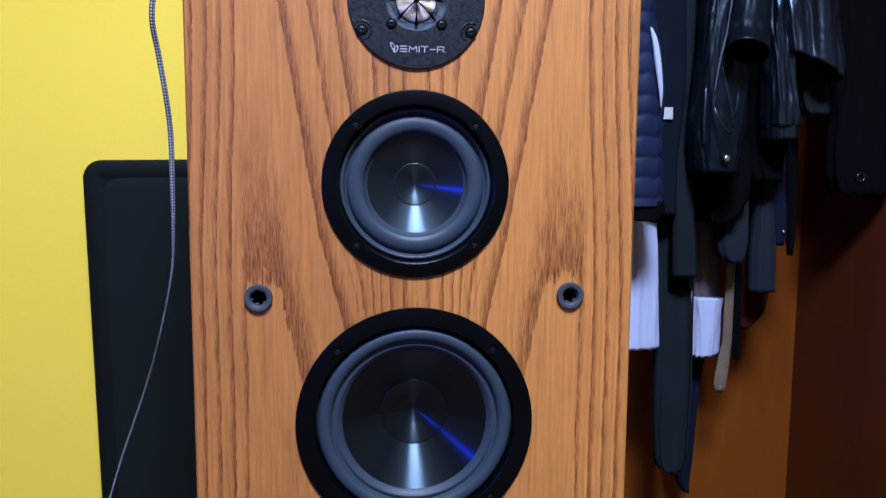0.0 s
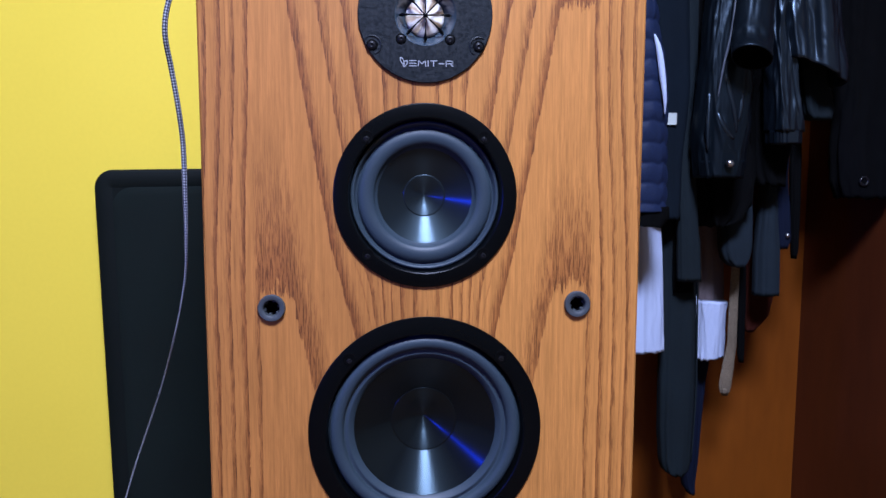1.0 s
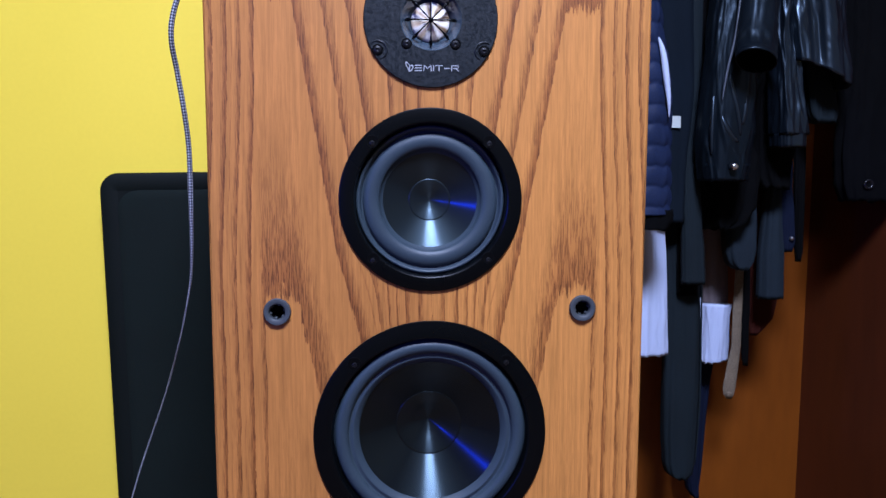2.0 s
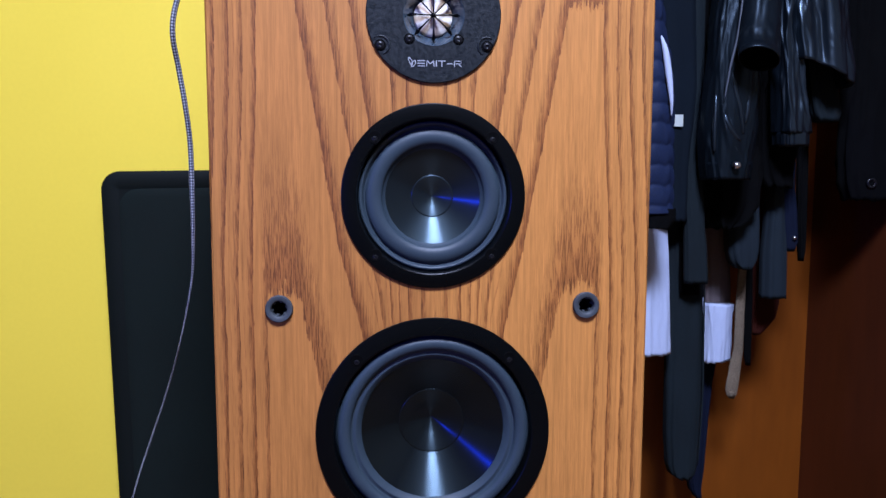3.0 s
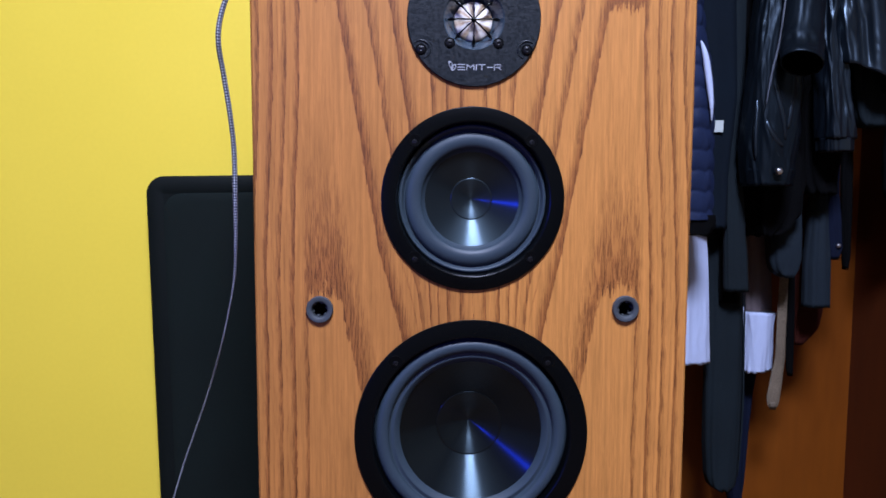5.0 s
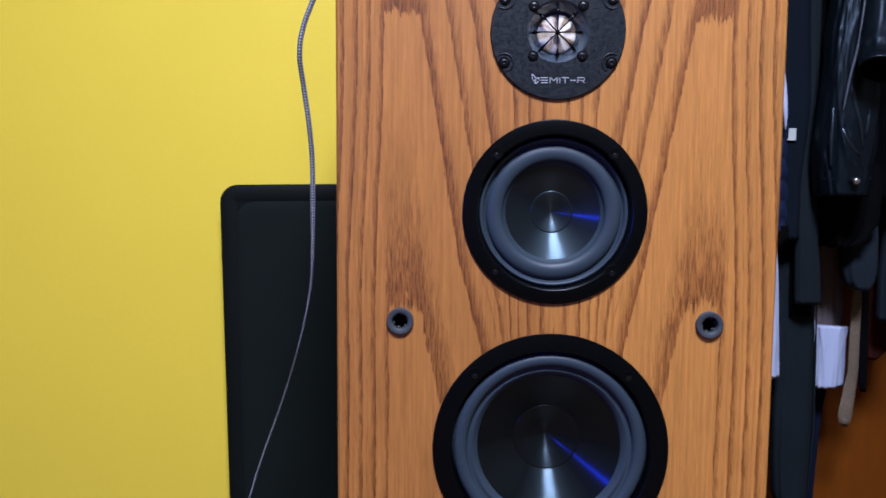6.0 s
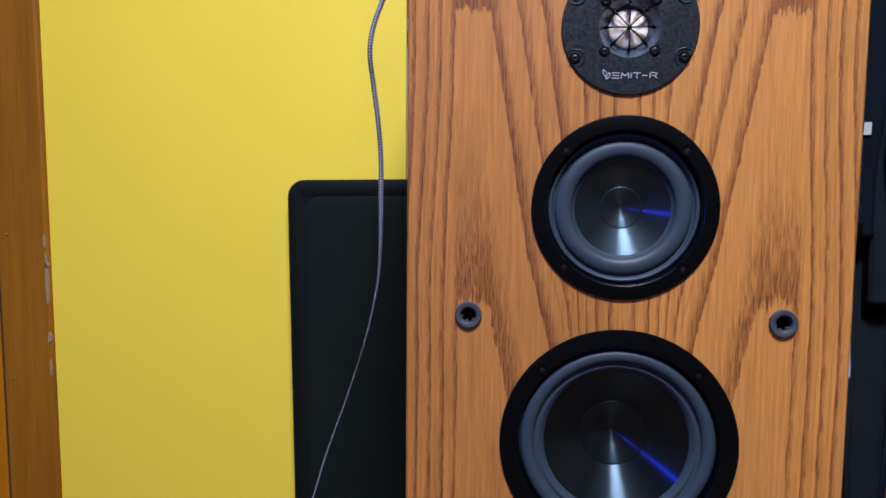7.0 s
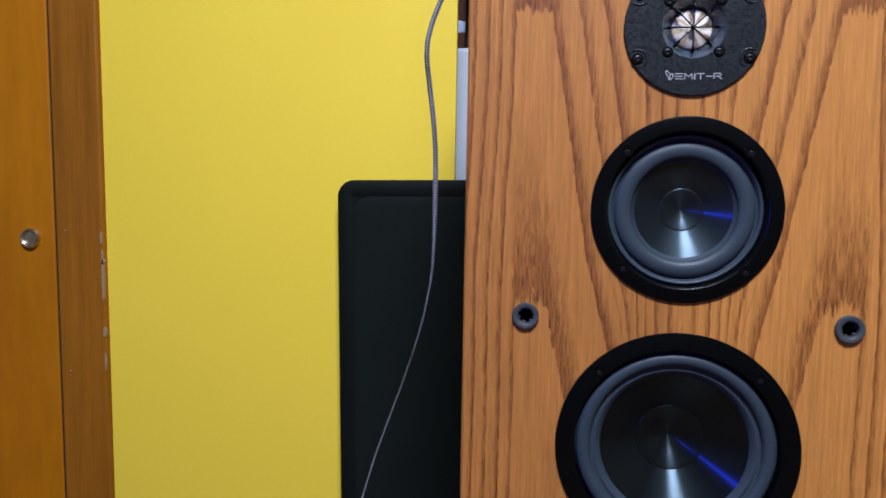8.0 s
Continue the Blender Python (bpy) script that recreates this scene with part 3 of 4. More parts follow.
driver("woofer", "large round woofer with black flange", WOOF_Z, 0.0843, 0.0690, 0.0520, 0.0245, 0.66, 0.0770, 0.0010, 0.28)

# tweeter: cast plate, horn, foil, eight-armed guard
tweeter = part("tweeter", lathe(SPK_X, TW_Z, [(0.0462, 0.001), (0.0462, -0.0014), (0.0456, -0.0020), (0.0211, -0.0020)], 112), PLATE, speaker, "round black textured tweeter plate", True)
smooth_by_angle(tweeter)
part("horn", lathe(SPK_X, TW_Z, [(0.0212, -0.0020), (0.0208, -0.0017), (0.0196, 0.0004), (0.0176, 0.0034), (0.0155, 0.0062), (0.0142, 0.0080), (0.0128, 0.0098)], 80), HORN, tweeter, "smooth flared horn", True)
foil_bm = lathe(SPK_X, TW_Z, [(0.0136, 0.0100), (0.0133, 0.0070), (0.0127, 0.0062), (0.0090, 0.0055), (0.0045, 0.0050), (0, 0.0048)], 64)
for vert in foil_bm.verts:
    w = math.atan2(vert.co.x - SPK_X, vert.co.z - TW_Z)
    vert.co.y += 0.0003 * math.cos(8 * w)
part("foil", foil_bm, foil(), tweeter, "white and copper pleated foil", True)
part("guard_hub", lathe(SPK_X, TW_Z, [(0, -0.0002), (0.0013, 0.0002), (0.0018, 0.0018), (0.0010, 0.0054), (0, 0.0056)], 20), FLANGE, tweeter, smooth=True)
def guard_radius(t):
    """A thin arm that ends in a spearhead foot."""
    return 0.00048 if t < 0.62 else 0.00048 + 0.00105 * max(0.0, 1 - abs(t - 0.82) / 0.18)


for i in range(8):
    a = radians(45 * i)
    d = Vector((math.cos(a), 0, math.sin(a)))
    c = Vector((SPK_X, 0, TW_Z))
    pts = [c + d * r + Vector((0, y, 0)) for r, y in ((0.001, 0.0010), (0.006, 0.0002), (0.0105, -0.0002), (0.0138, 0.0002), (0.0158, 0.0012), (0.0180, 0.0030))]
    part("guard_arm", tube(pts, guard_radius, 8), FLANGE, tweeter, smooth=True)
for sx in (-1, 1):
    for sz in (-1, 1):
        for ox, oz, r in ((0.0168, 0.0168, 0.0027), (0.0366, 0.0212, 0.0029)):
            px_, pz_ = SPK_X + sx * ox, TW_Z + sz * oz
            part("screw_seat", lathe(px_, pz_, [(r * 1.40, -0.0019), (r * 1.34, -0.0022), (r * 1.15, -0.00215), (r * 0.9, -0.0021), (0, -0.0021)], 22), BLACK, tweeter, smooth=True)
            screw("screw", tweeter, px_, pz_, -0.0022, r)
            if ox > 0.03:
                # a raised lip round the outer screws, open towards the plate's edge
                out = math.atan2(sz * oz, sx * ox)
                lip = [(px_ + 0.0062 * math.cos(out + radians(a)), -0.0020, pz_ + 0.0062 * math.sin(out + radians(a))) for a in range(75, 290, 12)]
                part("screw_lip", tube(lip, lambda t: 0.0007 * math.sin(math.pi * t) ** 0.4 + 0.0001, 8), PLATE, tweeter, smooth=True)


LETTERS = {
    "E": (1.0, [[(0, 1), (1, 1)], [(0, 0.5), (1, 0.5)], [(0, 0), (1, 0)]]),
    "M": (1.15, [[(0, 0), (0.06, 1), (0.5, 0.42), (0.94, 1), (1, 0)]]),
    "I": (0.0, [[(0, 0), (0, 1)]]),
    "T": (1.0, [[(0, 1), (1, 1)], [(0.5, 1), (0.5, 0)]]),
    "-": (0.75, [[(0, 0.48), (1, 0.48)]]),
    "R": (1.05, [[(0, 0), (0, 1), (0.92, 1), (1, 0.8), (0.92, 0.5), (0.25, 0.5)], [(0.55, 0.5), (1, 0)]]),
}


def lettering(text, x0, x1, z0, z1, y, thick=0.00062, gap=0.36):
    """Flat printed letters of wide, squared strokes that face the room."""
    bm = bmesh.new()
    unit = (x1 - x0) / (sum(LETTERS[c][0] for c in text) + gap * (len(text) - 1))
    at = x0
    for c in text:
        width, strokes = LETTERS[c]
        for stroke in strokes:
            line = [Vector((at + px * width * unit, 0, z0 + pz * (z1 - z0))) for px, pz in stroke]
            for a, b in zip(line, line[1:]):
                along = (b - a).normalized() * thick * 0.5
                side = Vector((-along.z, 0, along.x))
                rim = [a - along - side, b + along - side, b + along + side, a - along + side]
                front = [bm.verts.new(q + Vector((0, y - 0.0001, 0))) for q in rim]
                back = [bm.verts.new(q + Vector((0, y + 0.0003, 0))) for q in rim]
                bm.faces.new(front)
                for k in range(4):
                    bm.faces.new((front[k], front[(k + 1) % 4], back[(k + 1) % 4], back[k]))
        at += (width + gap) * unit
    return bm


part("lettering", lettering("EMIT-R", -0.0120, 0.0178, 0.8893, 0.8928, -0.0021), PRINT, tweeter, "pale printed letters")
mark = bmesh.new()
for cx, cz, rx, rz, tilt in ((-0.0170, 0.8925, 0.0012, 0.0030, 25), (-0.0150, 0.8908, 0.0014, 0.0026, -30)):
    outer_v, inner_v = [], []
    for i in range(24):
        a = 2 * math.pi * i / 24
        for store, k in ((outer_v, 1.0), (inner_v, 0.62)):
            px_, pz_ = rx * k * math.cos(a), rz * k * math.sin(a)
            ct, st = math.cos(radians(tilt)), math.sin(radians(tilt))
            store.append(mark.verts.new((cx + px_ * ct - pz_ * st, -0.0023, cz + px_ * st + pz_ * ct)))
    for i in range(24):
        j = (i + 1) % 24
        mark.faces.new((outer_v[i], outer_v[j], inner_v[j], inner_v[i]))
part("emblem", mark, PRINT, tweeter, "pale looped emblem")

for sx in (-1, 1):
    sock = part("grille_socket", lathe(sx * 0.109, 0.722, [(0.0096, 0.0005), (0.0096, -0.0018), (0.0090, -0.0027), (0.0064, -0.0029), (0.0056, -0.0022), (0.0053, 0.0), (0.0053, 0.012), (0, 0.012)], 36), SOCKET, speaker, "grey rubber grille socket", True)
    smooth_by_angle(sock, 50)
    for i in range(6):
        w = radians(60 * i + 15)
        tooth = box(-0.0009, 0.0009, 0.0, 0.004, 0.0042, 0.0055, 0.0003, 1)
        bmesh.ops.rotate(tooth, verts=tooth.verts, cent=(0, 0, 0), matrix=Matrix.Rotation(w, 3, "Y"))
        bmesh.ops.translate(tooth, verts=tooth.verts, vec=(sx * 0.109, 0.0, 0.722))
        part("tooth", tooth, SOCKET, sock)
    # black cup in the bore, coloured for the shade inside it
    part("bore_shade", lathe(sx * 0.109, 0.722, [(0.0052, 0.002), (0.0046, 0.0024), (0.0044, 0.008), (0, 0.008)], 24), BLACK, sock, smooth=True)


# ---- grille leaning behind the loudspeaker ----
def rounded(x0, x1, z0, z1, r, n=8):
    pts = []
    for cx, cz, a0 in ((x1 - r, z1 - r, 0), (x0 + r, z1 - r, 90), (x0 + r, z0 + r, 180), (x1 - r, z0 + r, 270)):
        for i in range(n + 1):
            a = radians(a0 + 90 * i / n)
            pts.append((cx + r * math.cos(a), cz + r * math.sin(a)))
    return pts


def slab(rings):
    """A board from outlines at given depths, (outline, y), capped at both ends."""
    bm = bmesh.new()
    loops = [[bm.verts.new((x, y, z)) for x, z in pts] for pts, y in rings]
    for a, b in zip(loops, loops[1:]):
        for i in range(len(a)):
            j = (i + 1) % len(a)
            bm.faces.new((a[i], a[j], b[j], b[i]))
    bm.faces.new(loops[0])
    bm.faces.new(loops[-1])
    return bm


GX0, GX1, GZ0, GZ1 = -0.3425, -0.0535, 0.004, 0.822
grille = thing("speaker_grille", "black cloth loudspeaker grille with rounded corners leaning upright by the wall", "speaker grille", (-0.2, 0.34, 0))
frame_ob = part("frame", slab([(rounded(GX0 + i, GX1 - i, GZ0 + i, GZ1 - i, 0.021 - i), y) for i, y in ((0, 0.357), (0, 0.338), (0.0008, 0.3355), (0.003, 0.3345), (0.018, 0.3340), (0.020, 0.3352))]), GRILLE_EDGE, grille)
smooth_by_angle(frame_ob, 50)
cloth_ob = part("cloth", slab([(rounded(GX0 + i, GX1 - i, GZ0 + i, GZ1 - i, 0.030 - i * 0.4), y) for i, y in ((0.0195, 0.345), (0.0200, 0.3335), (0.0225, 0.3325), (0.030, 0.3322))]), GRILLE, grille, "matt black stretched cloth")
smooth_by_angle(cloth_ob, 50)
grille.rotation_euler = (0, radians(-0.85), 0)    # it stands a little askew

# ---- cable hanging beside the loudspeaker ----
cable = thing("cable", "braided grey-blue cable hanging down and thinning to a fine cord", "cable", (-0.2, 0.10, 0.72))
upper = [(-0.150, 0.10, 1.30), (-0.158, 0.095, 1.15), (-0.172, 0.09, 1.04), (-0.183, 0.088, 0.985), (-0.1965, 0.088, 0.948), (-0.2005, 0.090, 0.925), (-0.1995, 0.10, 0.900), (-0.1965, 0.105, 0.870), (-0.1955, 0.112, 0.840), (-0.1955, 0.113, 0.800), (-0.1965, 0.115, 0.760), (-0.1995, 0.120, 0.730), (-0.2045, 0.1205, 0.703)]
lower = [(-0.1965, 0.115, 0.762), (-0.1995, 0.120, 0.730), (-0.2052, 0.121, 0.700), (-0.2135, 0.126, 0.670), (-0.2245, 0.138, 0.640), (-0.2355, 0.144, 0.610), (-0.2465, 0.145, 0.580), (-0.2565, 0.142, 0.550), (-0.270, 0.13, 0.500), (-0.290, 0.11, 0.44), (-0.32, 0.07, 0.25), (-0.36, 0.03, 0.02), (-0.40, -0.02, 0.004)]
part("braided_sleeve", tube(spline(upper, 12), lambda t: 0.0022 if t < 0.82 else 0.0022 - 0.0016 * (t - 0.82) / 0.18, 12, 3.0, 210.0), BRAID, cable, "braided blue and white sleeve", True)
part("cord", tube(spline(lower, 10), 0.0007, 8, 2.0, 330.0), BRAID, cable, "thin braided end of the cable", True)

# ---- clothes hanging in the recess ----
RAIL_Z = 1.46
rail = part("clothes_rail", tube([(-0.639, 0.57, RAIL_Z), (0.2, 0.57, RAIL_Z), (0.769, 0.57, RAIL_Z)], 0.0125, 16), STEEL, smooth=True)
tagged(rail, "round steel clothes rail across the recess", "clothes rail")


def hang(name, label, category, x, y, group="clothes on the rail"):
    return thing(name, label, category, (x, y, RAIL_Z - 0.5), group)


def open_sleeve(points, radius, seed, crease=0.003, squash=0.8, around=48):
    """A sleeve along points with an open, turned-in end, and the black lining inside that end."""
    pts = spline(points, 14)
    last = len(pts) - 1
    outer, inside = bmesh.new(), bmesh.new()
    rings = []
    for i, q in enumerate(pts):
        d = (pts[min(i + 1, last)] - pts[max(i - 1, 0)]).normalized()
        side = d.cross(Vector((0, 1, 0.001))).normalized()
        up = d.cross(side).normalized()
        ring = []
        for k in range(around):
            w = 2 * math.pi * k / around
            cw, sw = math.cos(w), math.sin(w)
            f = noise.noise(Vector((1.6 * cw + seed, 1.6 * sw, q.z * 9.0)))
            g = noise.noise(Vector((2.2 * cw - q.z * 10, seed + 2.2 * sw, q.z * 14.0)))
            r = radius + (crease * (f + 0.7 * max(0.0, 1 - 5 * abs(g))) if i < last - 3 else 0.0008)
            ring.append(q + r * (cw * side + squash * sw * up))
        rings.append(ring)
    centre = pts[-1]
    rings.append([centre + (v - centre) * 0.94 for v in rings[-1]])
    loops = [[outer.verts.new(v) for v in ring] for ring in rings]
    deep = [[inside.verts.new(pts[m] + (v - pts[m]) * 0.93) for v in rings[m]] for m in (last, last - 5, last - 12)]
    for bm, chain in ((outer, loops), (inside, deep)):
        for a, b in zip(chain, chain[1:]):
            for k in range(around):
                bm.faces.new((a[k], a[(k + 1) % around], b[(k + 1) % around], b[k]))
    outer.faces.new(loops[0])
    inside.faces.new(deep[-1])
    return outer, inside


def seam(points, radius=0.0013):
    """A raised, rounded seam that thins out at both ends."""
    return tube(spline(points, 8), lambda t: radius * (0.35 + 0.65 * math.sin(math.pi * t) ** 0.5), 8)


# navy quilted jacket, its edge beside the loudspeaker
puffer = hang("puffer_jacket", "navy quilted puffer jacket hanging on the rail", "jacket", 0.32, 0.49)
part("body", cloth([(1.47, 0.27, 0.33), (1.076, 0.275, 0.335), (1.009, 0.275, 0.344), (0.978, 0.275, 0.352), (0.940, 0.275, 0.357), (0.902, 0.275, 0.360), (0.824, 0.276, 0.362), (0.775, 0.276, 0.363), (0.765, 0.280, 0.361)], 0.485, 0.09, 0.0025, 1.8, 1.0, 0.0010, 0.0030, 0, 0.0020, 90), NAVY, puffer, smooth=True)
part("piping", tube(spline([(0.3275, 0.440, 1.000), (0.3325, 0.437, 0.981), (0.3365, 0.437, 0.960), (0.3405, 0.437, 0.935), (0.343, 0.437, 0.915), (0.345, 0.440, 0.896)], 8), lambda t: 0.0006 + 0.0038 * max(0.0, math.sin(math.pi * t ** 0.75)) ** 0.8, 12), WHITE_CLOTH, puffer, "white edge piping", True)
part("hem_band", cloth([(0.772, 0.279, 0.366), (0.757, 0.279, 0.367), (0.745, 0.284, 0.361)], 0.487, 0.086, 0.003, 7, 2.0, 0.001, 0, 0.006, 0.003), BLACK_CLOTH, puffer, "dark elastic hem band", True)

shirt = hang("white_shirt", "white cotton shirt hanging below the navy jacket", "shirt", 0.34, 0.56)
part("body", cloth([(1.47, 0.29, 0.34), (0.90, 0.311, 0.385), (0.752, 0.311, 0.392), (0.696, 0.311, 0.3965), (0.634, 0.309, 0.399), (0.563, 0.307, 0.403), (0.541, 0.306, 0.404)], 0.570, 0.034, 0.0070, 2.6, 5.0, 0.0020, 0, 0.003, 0.005, 90, 0.0, 0.0, 1.0), WHITE_CLOTH, shirt, smooth=True)

cardigan = hang("slate_cardigan", "dark slate blue knitted cardigan with a small sewn-in label", "cardigan", 0.40, 0.56)
part("body", cloth([(1.47, 0.34, 0.40), (1.073, 0.355, 0.426), (0.950, 0.359, 0.429), (0.909, 0.360, 0.427), (0.825, 0.363, 0.421), (0.748, 0.365, 0.420)], 0.556, 0.032, 0.003, 2.2, 8.5, 0.001, 0, 0.002), DEEP_SLATE, cardigan, smooth=True)
part("care_label", box(0.3822, 0.4007, 0.5345, 0.5357, 0.8890, 0.9060), LABEL_CLOTH, cardigan, "small white sewn-in label")

coat = hang("long_coat", "long dark slate wool garment hanging straight", "coat", 0.43, 0.60)
part("body", cloth([(1.47, 0.39, 0.43), (0.913, 0.400, 0.445), (0.700, 0.405, 0.464), (0.647, 0.409, 0.4665), (0.555, 0.412, 0.470), (0.462, 0.413, 0.472), (0.406, 0.414, 0.471), (0.354, 0.418, 0.469), (0.335, 0.423, 0.466), (0.327, 0.436, 0.458)], 0.600, 0.034, 0.003, 3, 8.0, 0, 0, 0.002), SLATE, coat, smooth=True)
part("side_seam", seam([(0.4665, 0.588, 0.660), (0.468, 0.587, 0.560), (0.470, 0.587, 0.460), (0.467, 0.588, 0.350)], 0.0016), SLATE, coat, smooth=True)

trousers = hang("navy_trousers", "dark navy trousers with a pointed hem", "trousers", 0.50, 0.72)
part("leg", cloth([(1.47, 0.45, 0.49), (0.728, 0.4827, 0.5493), (0.484, 0.4913, 0.5536), (0.443, 0.4935, 0.5483), (0.369, 0.4978, 0.5440), (0.295, 0.5042, 0.5407), (0.250, 0.5139, 0.5354), (0.233, 0.5257, 0.5359)], 0.725, 0.024, 0.002, 3, 3.0, 0, 0, 0.004), DARK_NAVY, trousers, smooth=True)

grey = hang("grey_trousers", "slate grey trousers folded over the rail", "trousers", 0.42, 0.555)
part("leg", cloth([(1.47, 0.40, 0.43), (0.825, 0.409, 0.439), (0.740, 0.4165, 0.447), (0.705, 0.4175, 0.452), (0.653, 0.4195, 0.456)], 0.556, 0.022, 0.0015, 3, 11.0, 0, 0, 0.001), SLATE, grey, smooth=True)
part("turned_hem", cloth([(0.738, 0.4195, 0.450), (0.660, 0.4215, 0.453), (0.632, 0.423, 0.4545)], 0.580, 0.016, 0.001, 3, 13.0, 0, 0, 0.002), BLACK_CLOTH, grey, smooth=True)

tee = hang("cotton_blouse", "white cotton top with grey-brown lining", "top", 0.52, 0.68)
part("body", cloth([(1.47, 0.49, 0.53), (0.750, 0.5041, 0.5515), (0.683, 0.5083, 0.5557), (0.614, 0.5125, 0.5599), (0.589, 0.5146, 0.5599)], 0.688, 0.022, 0.003, 2.2, 2.0, 0, 0, 0.003, 0.007, 56, 0.0, 0.0, 1.0), LINING, tee, "grey-brown lining", True)
part("hem_band", cloth([(0.601, 0.5067, 0.5566), (0.557, 0.5046, 0.5561), (0.528, 0.5046, 0.5566), (0.501, 0.5057, 0.5556)], 0.670, 0.028, 0.0035, 2.2, 4.0, 0.0025, 0, 0.003, 0.004, 80, -0.004, 0.0, 1.0), WHITE_CLOTH, tee, "white cotton lower edge", True)
part("back_edge", cloth([(0.607, 0.5022, 0.5190), (0.574, 0.4996, 0.5179), (0.528, 0.5006, 0.5169)], 0.694, 0.012, 0.001, 2.0, 6.0, 0, 0, 0.002), WHITE_CLOTH, tee, smooth=True)

belt = hang("belt", "tan braided leather belt hanging with rounded tip", "belt", 0.55, 0.645)
part("strap", cloth([(1.47, 0.545, 0.557), (0.733, 0.550, 0.562), (0.667, 0.5495, 0.564), (0.591, 0.548, 0.564), (0.533, 0.548, 0.5645), (0.495, 0.541, 0.562), (0.461, 0.536, 0.559), (0.448, 0.538, 0.5565), (0.442, 0.543, 0.552)], 0.645, 0.006, 0.0006, 3, 2.0), TAN, belt, "tan braided strap", True)
part("belt_tip", lathe(0.5455, 0.4505, [(0, 0.6395), (0.0045, 0.6398), (0.0052, 0.6412), (0.0052, 0.6425), (0, 0.6425)], 18), TAN, belt, smooth=True)

strap = hang("black_strap", "black cloth strap hanging beside the belt", "strap", 0.57, 0.66)
part("band", cloth([(1.47, 0.555, 0.57), (0.675, 0.564, 0.582), (0.588, 0.571, 0.585), (0.510, 0.5745, 0.586), (0.495, 0.578, 0.5855)], 0.66, 0.008, 0.001, 3, 6.0), BLACK_CLOTH, strap, smooth=True)

hoodie = hang("grey_sweater", "slate blue sweater with sleeve hanging lower than its hem", "sweater", 0.54, 0.60)
part("body", cloth([(1.47, 0.50, 0.54), (0.836, 0.503, 0.552), (0.781, 0.504, 0.553), (0.736, 0.502, 0.557), (0.700, 0.505, 0.558), (0.682, 0.510, 0.554), (0.673, 0.518, 0.547), (0.670, 0.525, 0.540)], 0.600, 0.04, 0.003, 3, 7.0, 0, 0, 0.002), SLATE_BLUE, hoodie, smooth=True)
part("sleeve", cloth([(1.40, 0.55, 0.58), (0.863, 0.584, 0.602), (0.808, 0.583, 0.602), (0.753, 0.579, 0.607), (0.688, 0.575, 0.615), (0.619, 0.576, 0.6175)], 0.62, 0.034, 0.003, 3, 9.0, 0, 0, 0.002), SLATE_BLUE, hoodie, smooth=True)

bag = hang("navy_strap", "narrow navy strap with a small bright buckle", "strap", 0.61, 0.61)
part("band", cloth([(1.47, 0.58, 0.61), (0.808, 0.601, 0.618), (0.753, 0.603, 0.625), (0.712, 0.607, 0.628), (0.696, 0.609, 0.623)], 0.61, 0.012, 0.002, 3, 4.0), DARK_NAVY, bag, smooth=True)
part("buckle", lathe(0.6195, 0.7186, [(0, 0.5985), (0.0026, 0.599), (0.0036, 0.6015), (0.0036, 0.605), (0, 0.605)], 14), CHROME, bag, "small bright buckle", True)
part("tail", cloth([(1.40, 0.60, 0.62), (0.837, 0.638, 0.656), (0.752, 0.641, 0.657), (0.696, 0.646, 0.657), (0.677, 0.649, 0.654)], 0.635, 0.012, 0.002, 3, 5.0), BLACK_CLOTH, bag, smooth=True)

red = hang("red_garment", "dark red cloth garment showing below the sweater sleeve", "garment", 0.60, 0.67)
part("body", cloth([(1.46, 0.56, 0.60), (0.689, 0.586, 0.643), (0.635, 0.590, 0.641), (0.605, 0.591, 0.639), (0.576, 0.592, 0.634), (0.558, 0.593, 0.620), (0.545, 0.594, 0.606)], 0.672, 0.008, 0.001, 3, 19.0), RED_CLOTH, red, smooth=True)

# black leather jackets
jacket = hang("leather_jacket", "black glossy leather jacket with a raised front seam and steel snap", "jacket", 0.46, 0.50)
part("lining", cloth([(1.46, 0.40, 0.50), (1.075, 0.433, 0.565), (0.910, 0.438, 0.536), (0.812, 0.442, 0.541), (0.774, 0.446, 0.536), (0.750, 0.456, 0.520), (0.736, 0.470, 0.492)], 0.575, 0.05, 0.006, 4, 3.0, 0.004, 0, 0.006), BLACK_CLOTH, jacket, smooth=True)
part("front", cloth([(1.36, 0.41, 0.47), (1.091, 0.434, 0.491), (1.014, 0.426, 0.494), (0.943, 0.422, 0.498), (0.888, 0.421, 0.497), (0.840, 0.423, 0.489), (0.812, 0.426, 0.484)], 0.512, 0.046, 0.0036, 1.2, 12.0, 0.0028, 0, 0.001, 0.0045, 90, 0.0, 0.45), LEATHER, jacket, "creased glossy leather front", True)
part("hem_band", cloth([(0.836, 0.4228, 0.4888), (0.824, 0.4242, 0.4868), (0.811, 0.4256, 0.4848)], 0.512, 0.0680, 0.0008, 3, 4.0, 0, 0, 0.001), LEATHER, jacket, smooth=True)
part("front_seam", seam([(0.4535, 0.470, 1.090), (0.4500, 0.468, 1.050), (0.4445, 0.466, 1.006), (0.4360, 0.466, 0.965), (0.4300, 0.467, 0.922)], 0.0019), LIT_SEAM, jacket, "piping along the front edge, its highlight in the pale colour", True)
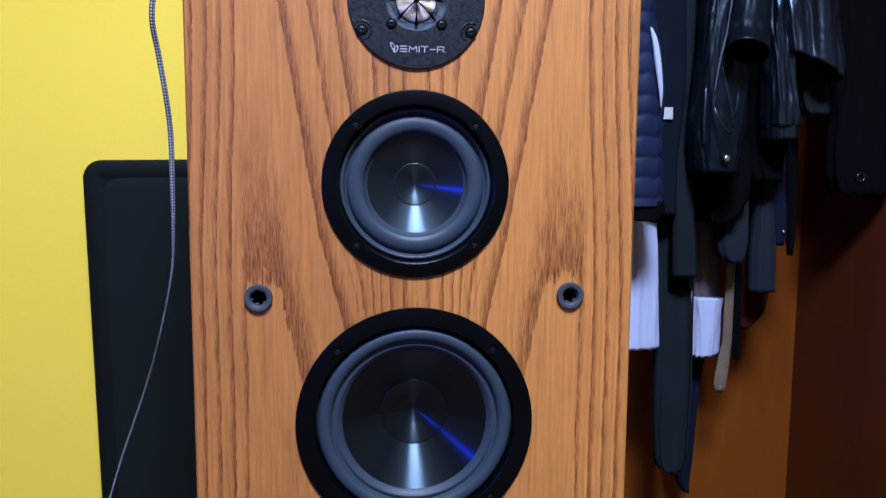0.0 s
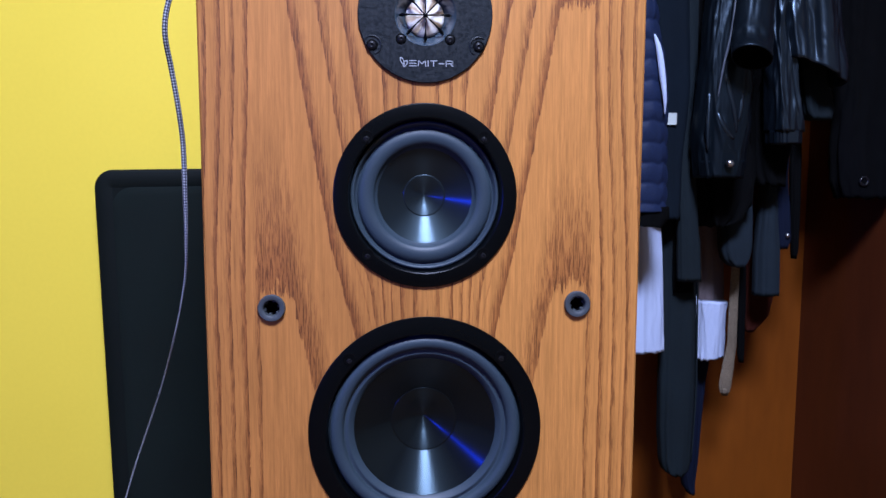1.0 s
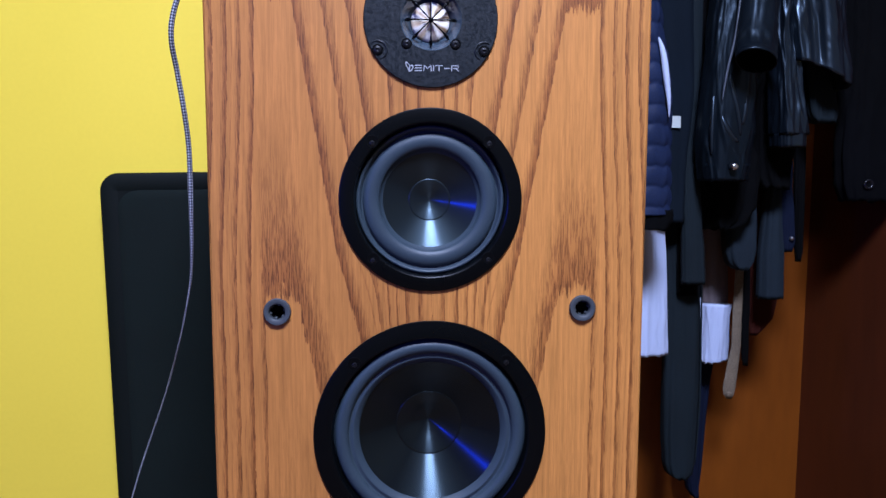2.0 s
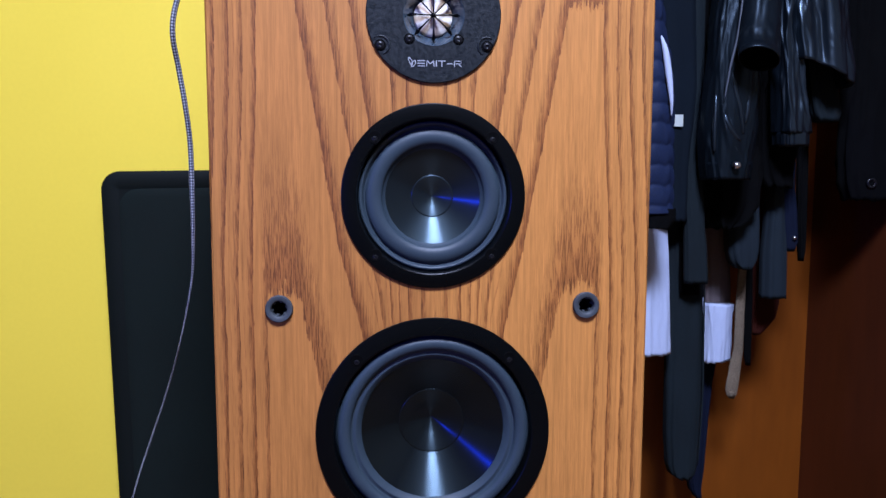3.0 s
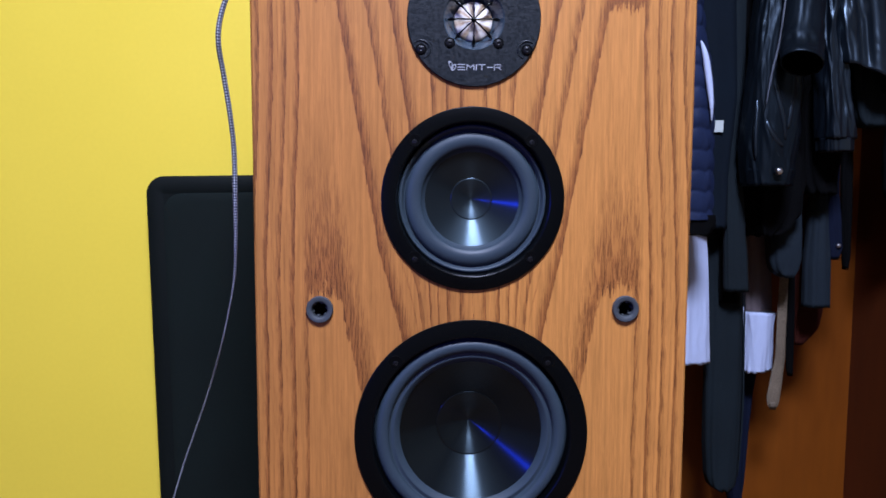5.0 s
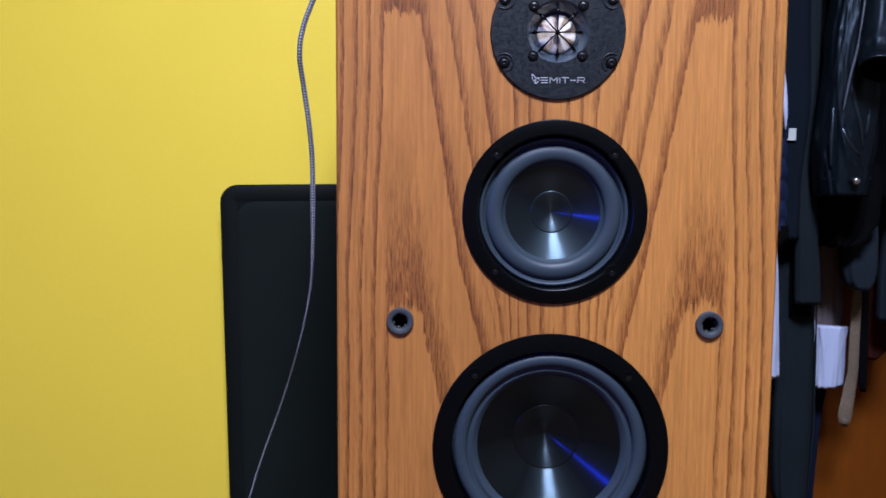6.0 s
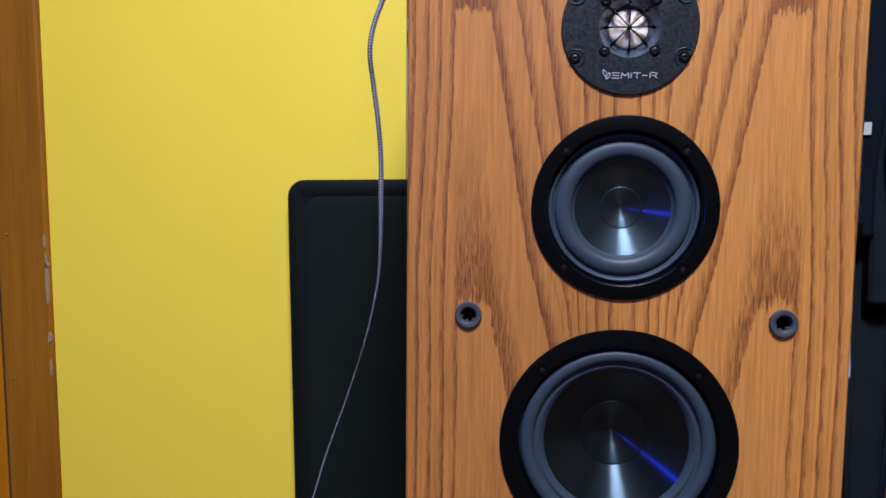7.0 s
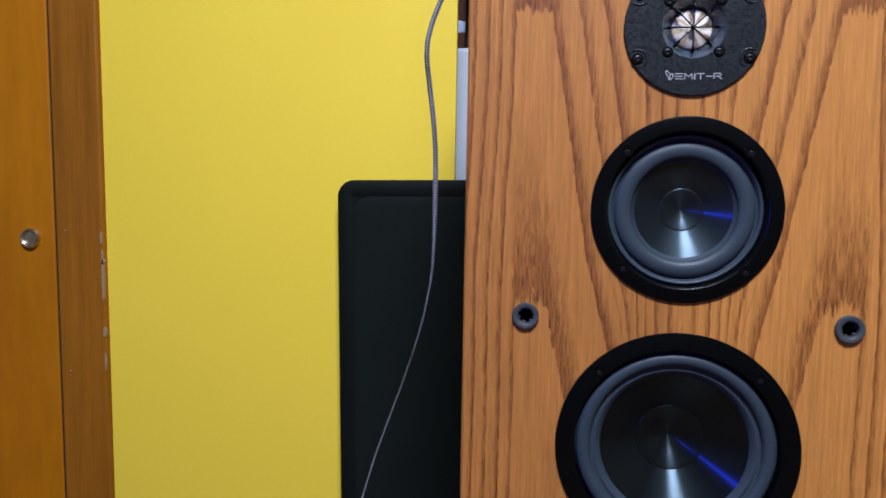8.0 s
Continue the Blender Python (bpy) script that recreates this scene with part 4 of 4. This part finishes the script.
for line, thick in (
        ([(0.4470, 0.488, 0.985), (0.4470, 0.484, 0.960), (0.4515, 0.482, 0.936), (0.4600, 0.481, 0.905), (0.4655, 0.482, 0.875)], 0.0048),
        ([(0.4290, 0.492, 0.940), (0.4275, 0.488, 0.915), (0.4260, 0.486, 0.880), (0.4270, 0.486, 0.850)], 0.0034),
        ([(0.4370, 0.484, 0.907), (0.4410, 0.481, 0.892), (0.4500, 0.480, 0.876), (0.4620, 0.481, 0.866)], 0.0050),
        ([(0.4700, 0.486, 0.945), (0.4715, 0.483, 0.915), (0.4680, 0.482, 0.890)], 0.0042),
        ([(0.4420, 0.483, 0.868), (0.4510, 0.480, 0.860), (0.4600, 0.481, 0.845)], 0.0036)):
    part("crease", seam(line, thick), GLOSSY_LEATHER, jacket, smooth=True)
part("snap", lathe(0.4527, 0.8314, [(0, 0.4655), (0.0036, 0.4658), (0.0050, 0.4675), (0.0050, 0.475), (0, 0.475)], 20), CHROME, jacket, "round steel snap fastener", True)

biker = hang("biker_jacket", "black leather biker jacket with gathered cuff", "jacket", 0.58, 0.56)
part("body", cloth([(1.46, 0.48, 0.60), (1.129, 0.530, 0.650), (0.927, 0.533, 0.612), (0.863, 0.537, 0.608), (0.825, 0.545, 0.602), (0.799, 0.556, 0.597)], 0.590, 0.05, 0.005, 3, 21.0, 0.004, 0, 0.006), BLACK_CLOTH, biker, smooth=True)
part("sleeve", cloth([(1.30, 0.53, 0.57), (1.021, 0.534, 0.569), (0.973, 0.540, 0.574), (0.924, 0.541, 0.582), (0.879, 0.5435, 0.5865)], 0.535, 0.034, 0.0035, 1.3, 31.0, 0.0035, 0, 0.001, 0.0045, 80, 0.0, 0.6), GLOSSY_LEATHER, biker, "glossy leather sleeve", True)
part("cuff", cloth([(0.881, 0.5430, 0.5868), (0.861, 0.5438, 0.5872)], 0.535, 0.055, 0.0022, 14, 4.0, 0, 0, 0.001, 0.004, 96), GLOSSY_LEATHER, biker, "gathered cuff", True)
part("hem", cloth([(1.30, 0.54, 0.63), (1.102, 0.547, 0.639), (1.022, 0.555, 0.6455), (0.985, 0.558, 0.648), (0.968, 0.559, 0.649)], 0.545, 0.05, 0.008, 2.0, 43.0, 0.0040, 0, 0.002, 0.0045, 90, 0.042, 1.0), GLOSSY_LEATHER, biker, "creased glossy leather hem", True)
# rounded grey cloth below the hem; the garment it belongs to is unknown
part("under_hem_cloth", cloth([(1.00, 0.600, 0.650), (0.970, 0.604, 0.651), (0.940, 0.609, 0.656), (0.915, 0.614, 0.660), (0.900, 0.622, 0.656)], 0.566, 0.03, 0.003, 2.0, 81.0, 0.002, 0, 0.001), SLATE, biker, "grey cloth showing under the hem", True)
upper, lining = open_sleeve([(0.500, 0.51, 1.28), (0.4912, 0.50, 1.175), (0.4781, 0.472, 1.060), (0.4675, 0.452, 1.000), (0.4585, 0.433, 0.9705)], 0.0265, 71.0)
part("upper_sleeve", upper, LEATHER, biker, "leather sleeve with an open end", True)
part("sleeve_lining", lining, BLACK, biker, smooth=True)

dark = hang("black_jacket", "black leather jacket with dark buckle at its hem", "jacket", 0.70, 0.57)
part("body", cloth([(1.46, 0.62, 0.73), (1.132, 0.668, 0.764), (0.955, 0.674, 0.765), (0.860, 0.670, 0.765), (0.808, 0.675, 0.765), (0.780, 0.684, 0.758)], 0.575, 0.05, 0.006, 4, 51.0, 0.004, 0, 0.006), BLACK_CLOTH, dark, smooth=True)
part("buckle", lathe(0.7055, 0.8061, [(0.004, 0.545), (0.0075, 0.544), (0.0085, 0.547), (0.004, 0.552)], 20, True), SCREW, dark, "round blackened buckle", True)

# seen through the slit between the wall and the loudspeaker
pale = hang("pale_shirt", "pale blue-white shirt hanging behind the wall edge", "shirt", -0.22, 0.55)
part("body", cloth([(1.007, -0.272, -0.12), (0.993, -0.30, -0.10), (0.7, -0.30, -0.10), (0.35, -0.30, -0.10)], 0.52, 0.04, 0.004, 2, 15.0), PALE_BLUE, pale, smooth=True)
part("hanger", tube([(-0.22, 0.52, 1.006), (-0.22, 0.535, 1.2), (-0.22, 0.57, RAIL_Z)], 0.004, 8), SCREW, pale, smooth=True)
shelf = part("shelf_board", box(-0.638, -0.05, 0.545, 0.68, 1.014, 1.038, 0.002), DARK_WOOD)
tagged(shelf, "dark brown wooden shelf board in the recess", "shelf")
# white band added for the glint on the lit shelf edge
folded = part("shelf_edge_glint", cloth([(1.052, -0.52, -0.08), (1.0385, -0.53, -0.07)], 0.605, 0.110, 0.002, 4, 27.0, 0.001), WHITE_CLOTH, smooth=True)
tagged(folded, "white band standing for the lit edge of the shelf", "cloth")
# plain block for the brown wood above the white band
bundle = part("brown_block", box(-0.50, -0.10, 0.560, 0.660, 1.0535, 1.17, 0.006, 3), DARK_WOOD)
tagged(bundle, "dark brown wooden block above the white band", "case")
